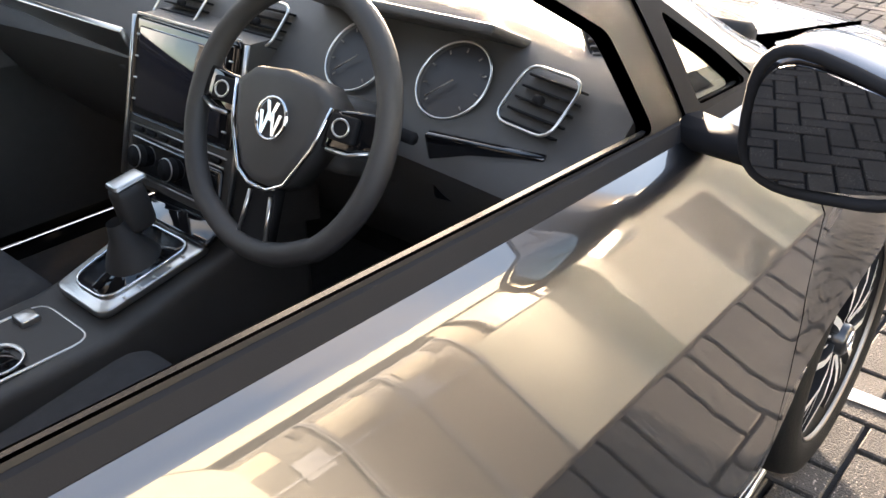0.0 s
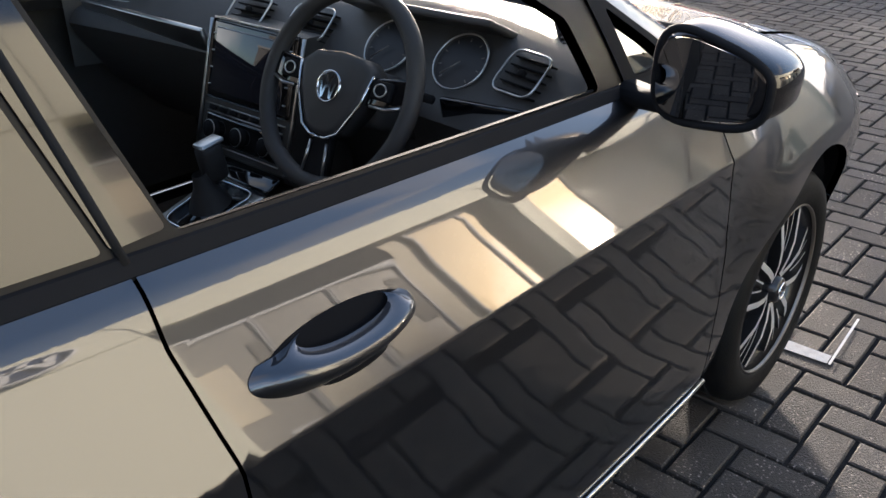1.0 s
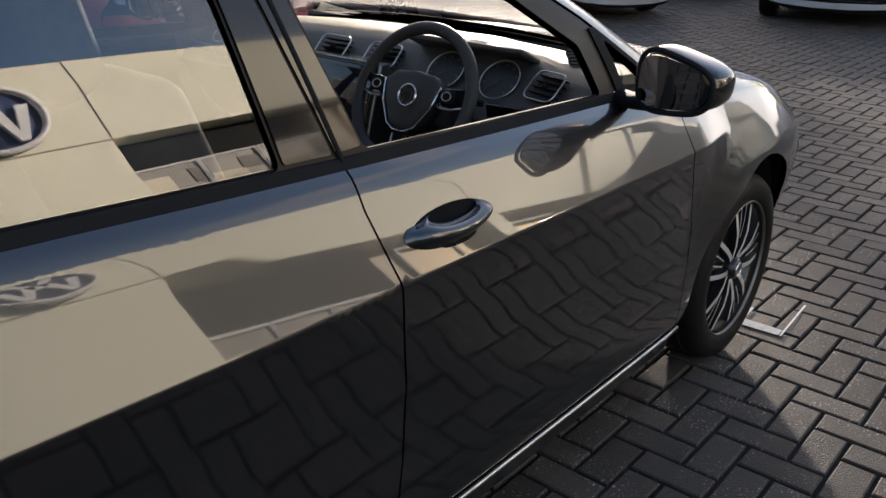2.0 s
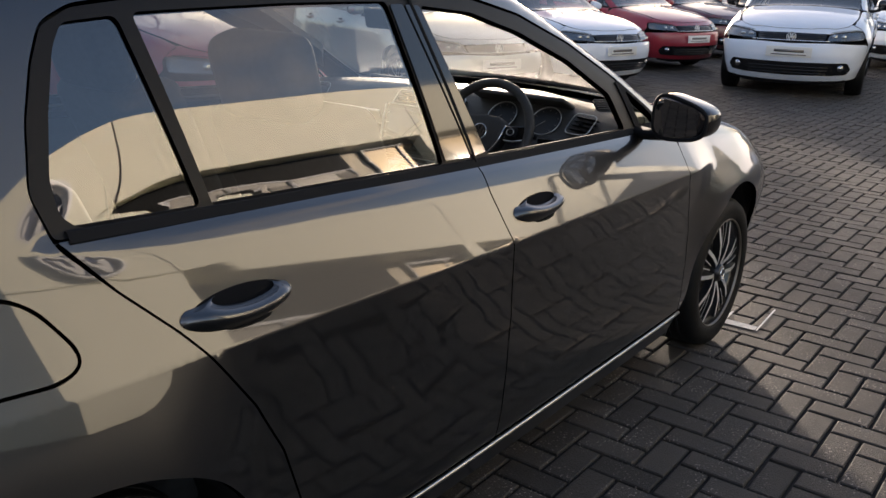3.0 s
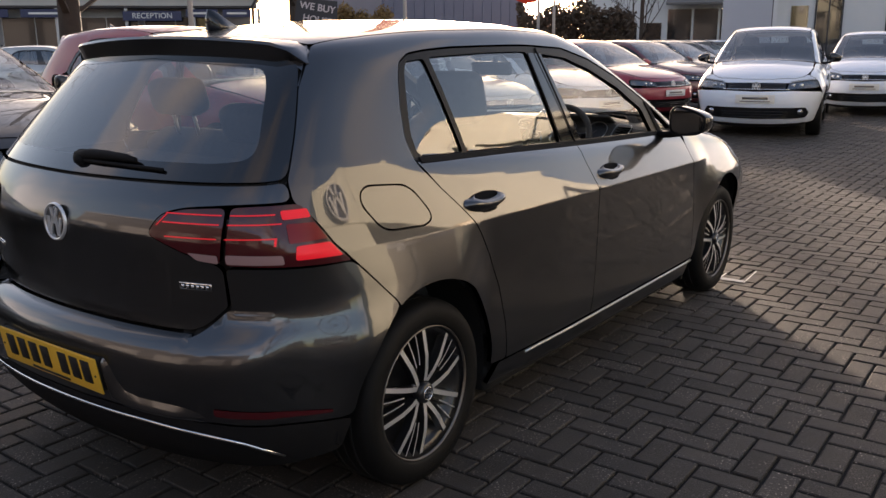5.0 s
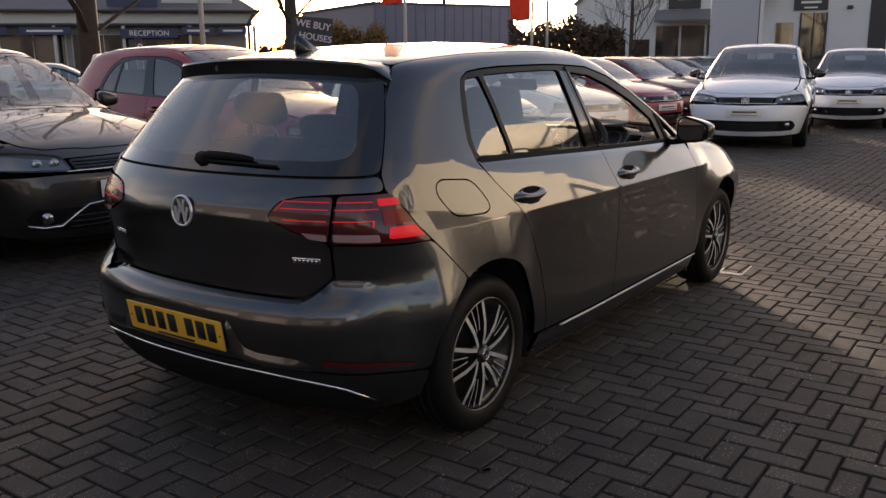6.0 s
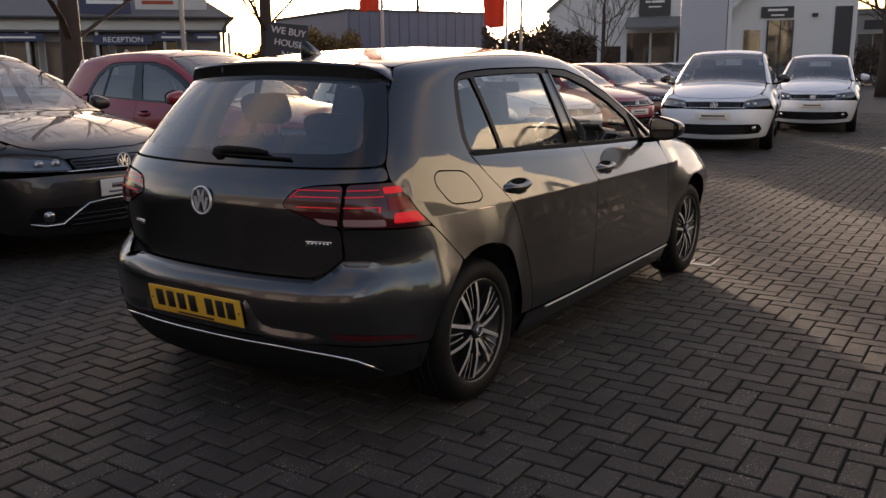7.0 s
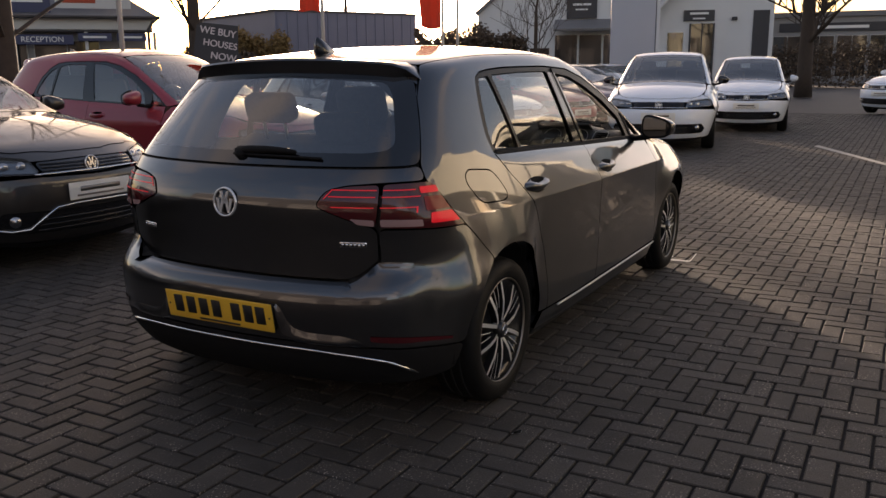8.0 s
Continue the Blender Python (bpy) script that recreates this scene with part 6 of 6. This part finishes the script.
def hedge(x0, y0, x1, y1, depth, height, seed, label, mat="twig"):
    """A leafless hedge of many small twig clumps with an uneven top."""
    rng = np.random.default_rng(seed)
    n = 16000
    s, w = rng.random(n), rng.normal(0, .33, n)
    top = height * (.86 + .07 * np.sin(s * 9 + seed) + .05 * np.sin(s * 23 + 1) + .05 * rng.normal(0, 1, n))
    z = top * rng.random(n) ** .75
    d = np.array([x1 - x0, y1 - y0])
    nrm = np.array([-d[1], d[0]]) / np.linalg.norm(d)
    c = np.stack([x0 + d[0] * s + nrm[0] * w * depth, y0 + d[1] * s + nrm[1] * w * depth, z], 1)
    vs, fs = [], []
    size = rng.uniform(.05, .17, n)
    r = rng.normal(0, 1, (n, 3, 3))
    r /= np.linalg.norm(r, axis=2, keepdims=True)
    tri = c[:, None, :] + r * size[:, None, None]
    raw_ob = raw("hedge", tri.reshape(-1, 3), [(3 * k, 3 * k + 1, 3 * k + 2) for k in range(n)], M[mat])
    tagged(raw_ob, label, "hedge", kind="stuff")


def flag(x, y, z, seed, sail=0.0, height=8.0):
    """A slim pole, with a banner of the given width hanging from it or bare."""
    f = empty("flag_pole", pose(x, y, 0, 0, 0, -55), "red banner flag on a slim metal pole" if sail else "slim bare metal pole", "flag pole")
    part("pole", tube([(0, 0, 0), (0, 0, height)], [.045, .03], 10), M["pole"], f)
    if sail:
        bm = bmesh.new()
        rows = []
        for i in range(15):
            zz = z + (height - .2 - z) * i / 14
            rows.append([bm.verts.new((-.05 - sail * j / 10 * (1 - .06 * math.sin(i * .9 + seed)), .035 * math.sin(j * 1.1 + i * .35 + seed), zz + .03 * math.sin(j * .5 + seed) + (.05 * j / 10 if i == 0 else 0))) for j in range(11)])
        for a, b in zip(rows, rows[1:]):
            for j in range(10):
                bm.faces.new((a[j], a[j + 1], b[j + 1], b[j]))
        bmesh.ops.solidify(bm, geom=list(bm.faces), thickness=.006)
        part("banner", bm, M["flag"], f)


def board_sign():
    b = empty("roadside_board", pose(23.45, 23.69, 0, 0, 0, -47), "black hand-painted board on a splayed frame beside a tree", "sign")
    m = pose(0, 0, 2.45, 0, 7, 0)
    part("board", slab([(-.72, -.85), (.90, -.80), (.78, .78), (-.78, .74)], .06, m @ pose(0, 0, 0, 90, 0, 0)), M["sign_dark"], b, smooth=False)
    part("frame", slab([(-1.35, 0), (-.6, 0), (-.70, 3.2), (-.80, 3.2)], .1, pose(0, .06, 0, 90, 0, 0)), M["sign_dark"], b, smooth=False)
    part("frame", slab([(.5, 0), (1.25, 0), (.9, 2.0), (.7, 2.0)], .1, pose(0, .06, 0, 90, 0, 0)), M["sign_dark"], b, smooth=False)
    for k, (txt, dx, w) in enumerate((("WE BUY", -.02, .40), ("HOUSES", .10, .38), ("NOW", .26, .40))):
        for e in (0, .018):
            lettering(txt, w, M["hand_letter"], m @ pose(dx + e, -.045 - e * .1, .42 - .50 * k + e * .6, 90, 3, 0), b)


showroom()
reception()
warehouse()
gable_hall()
pylon()
sky_blocker()
far_shop()
hedge(30.2, 18.0, 32.6, 13.6, 1.6, 3.25, 3, "dark leafless hedge behind the parked cars")
hedge(32.2, 31.6, 35.2, 29.4, 1.6, 3.5, 5, "golden-brown winter bushes beside the warehouse", "gold_twig")
hedge(27.3, 31.1, 31.5, 28.6, 1.0, 2.4, 17, "low brown hedge beyond the yard")
hedge(-22, -10, -4, -10.5, 2.0, 2.6, 9, "dark leafless hedge beside the showroom")
hedge(52, 8.0, 53, -14, 2.6, 2.7, 12, "dark leafless hedge far behind the yard")
bare_tree(-7.0, -9.5, 8.0, .16, 31, "bare tree beside the showroom")
bare_tree(3.92, 9.69, 8.0, .17, 11, "large bare tree with a thick dark trunk", lean=.04)
bare_tree(23.9, 25.4, 13, .30, 5, "bare tree with spreading twigs beside a black board")
bare_tree(27.5, 11.0, 6.5, .09, 8, "bare young tree in front of the hall")
bare_tree(34.5, 1.9, 9.5, .30, 21, "bare tree with dense low limbs beside the hall")
bare_tree(52, 37, 13, .18, 44, "bare tree far behind the warehouse")
flag(11.36, 9.34, 2.54, 0, .45)
flag(18.92, 10.46, 2.48, 2, .62)
flag(5.95, 9.5, 2, 1)
flag(19.1, 10.05, 2, 1)
board_sign()

# ---------------------------------------------------------------- cars
hatchback("hatchback_car", "grey_paint", True, "dark metallic grey five-door hatchback with an open driver's window")


def park(proto, nx, ny, heading, label, size=(.935, .945, .975), key=None):
    """A copy of the plain hatchback with its nose at nx, ny."""
    d = Vector((math.cos(radians(heading)), math.sin(radians(heading)), 0))
    c = Vector((nx, ny, 0)) - d * 2.15 * size[0]
    m = pose(c.x, c.y, 0, 0, 0, heading)
    o = proto if key is None else copy_thing(proto, m)
    o.matrix_basis = m @ Matrix.Diagonal((*size, 1))
    tagged(o, label)
    if key:
        for q in (o, *o.children_recursive):
            for sl in q.material_slots:
                if sl.material is M["white_paint"]:
                    sl.link = "OBJECT"
                    sl.material = M[key]
    return o


plain = hatchback("parked_car", "white_paint", False, "white hatchback parked nose out on block paving", group="parked cars round the yard")
park(plain, 9.25, 1.33, -169, "white hatchback with a black grille parked nose out", (.97, 1.02, 1.10))
ROW = -109
near_grey = park(plain, -.25, 2.80, -90, "dark grey hatchback with a white plate parked nose out", (1.02, .99, 1.06), key="warm_grey")
park(plain, 2.40, 2.80, -88, "red hatchback parked beside a dark grey one", (.95, .96, 1.08), key="red_paint")
park(plain, 5.62, 3.12, ROW, "pale silver hatchback parked in the row", key="silver_paint")
park(plain, 8.2, 3.05, ROW, "white hatchback parked in the row", key="white_paint")
park(plain, 11.3, 3.3, ROW, "red hatchback parked in the row", key="red_paint")
park(plain, 14.1, 3.5, ROW, "maroon hatchback parked in the row", key="maroon_paint")
park(plain, 16.9, 3.8, ROW, "black hatchback parked in the row", key="black_paint")
park(plain, 19.6, 4.1, ROW, "grey hatchback far along the row", key="warm_grey")
park(plain, 22.3, 4.4, ROW, "white hatchback far along the row", key="white_paint")
park(plain, 25.0, 4.7, ROW, "silver hatchback far along the row", key="silver_paint")
park(plain, 13.8, .75, -172, "white hatchback parked behind another white one", (.935, .945, 1.06), key="white_paint")
park(plain, 21.5, -1.4, 150, "white hatchback parked near the hall", (1, 1, 1.1), key="white_paint")
park(plain, 20.5, -4.2, 165, "dark hatchback parked near the hall", key="black_paint")
park(plain, 10.5, 17.5, -40, "silver car parked before the low building", key="silver_paint")
park(plain, -3.2, 2.5, -102, "grey hatchback parked at the end of the row", key="warm_grey")
park(plain, -6.2, 2.3, -102, "black hatchback parked at the end of the row", key="black_paint")

# bright lower line on the near grey car, dark mirrors on the white ones
line = [(-.68, .30), (-.60, .285), (-.50, .29), (-.42, .36), (-.34, .415), (-.2, .428), (0, .43)]
line += [(-y, z) for y, z in line[-2::-1]]
part("chrome_strip", tube([tuple(p + slope(p[None])[0] * .008) for p in on_nose(*line)], .007, 6), M["chrome"], near_grey)
for q in plain.children_recursive:
    if q.name.startswith("mirror_housing"):
        q.material_slots[0].link = "OBJECT"
        q.material_slots[0].material = M["gloss_black"]

# a scrap of white paper left on the paving
sc = bmesh.new()
ring = [sc.verts.new((.022 * math.cos(a) * (1 + .3 * math.sin(3 * a)), .010 * math.sin(a), .004 + .003 * math.sin(2 * a))) for a in np.linspace(0, 6.2832, 14, endpoint=False)]
sc.faces.new(ring)
bmesh.ops.solidify(sc, geom=list(sc.faces), thickness=.001)
scrap = part("paper_scrap", sc, M["plate_white"])
scrap.matrix_basis = pose(-1.609, -1.024, .002, 0, 0, -30)
tagged(scrap, "small torn scrap of white paper on the paving", "litter")

lay_bricks()
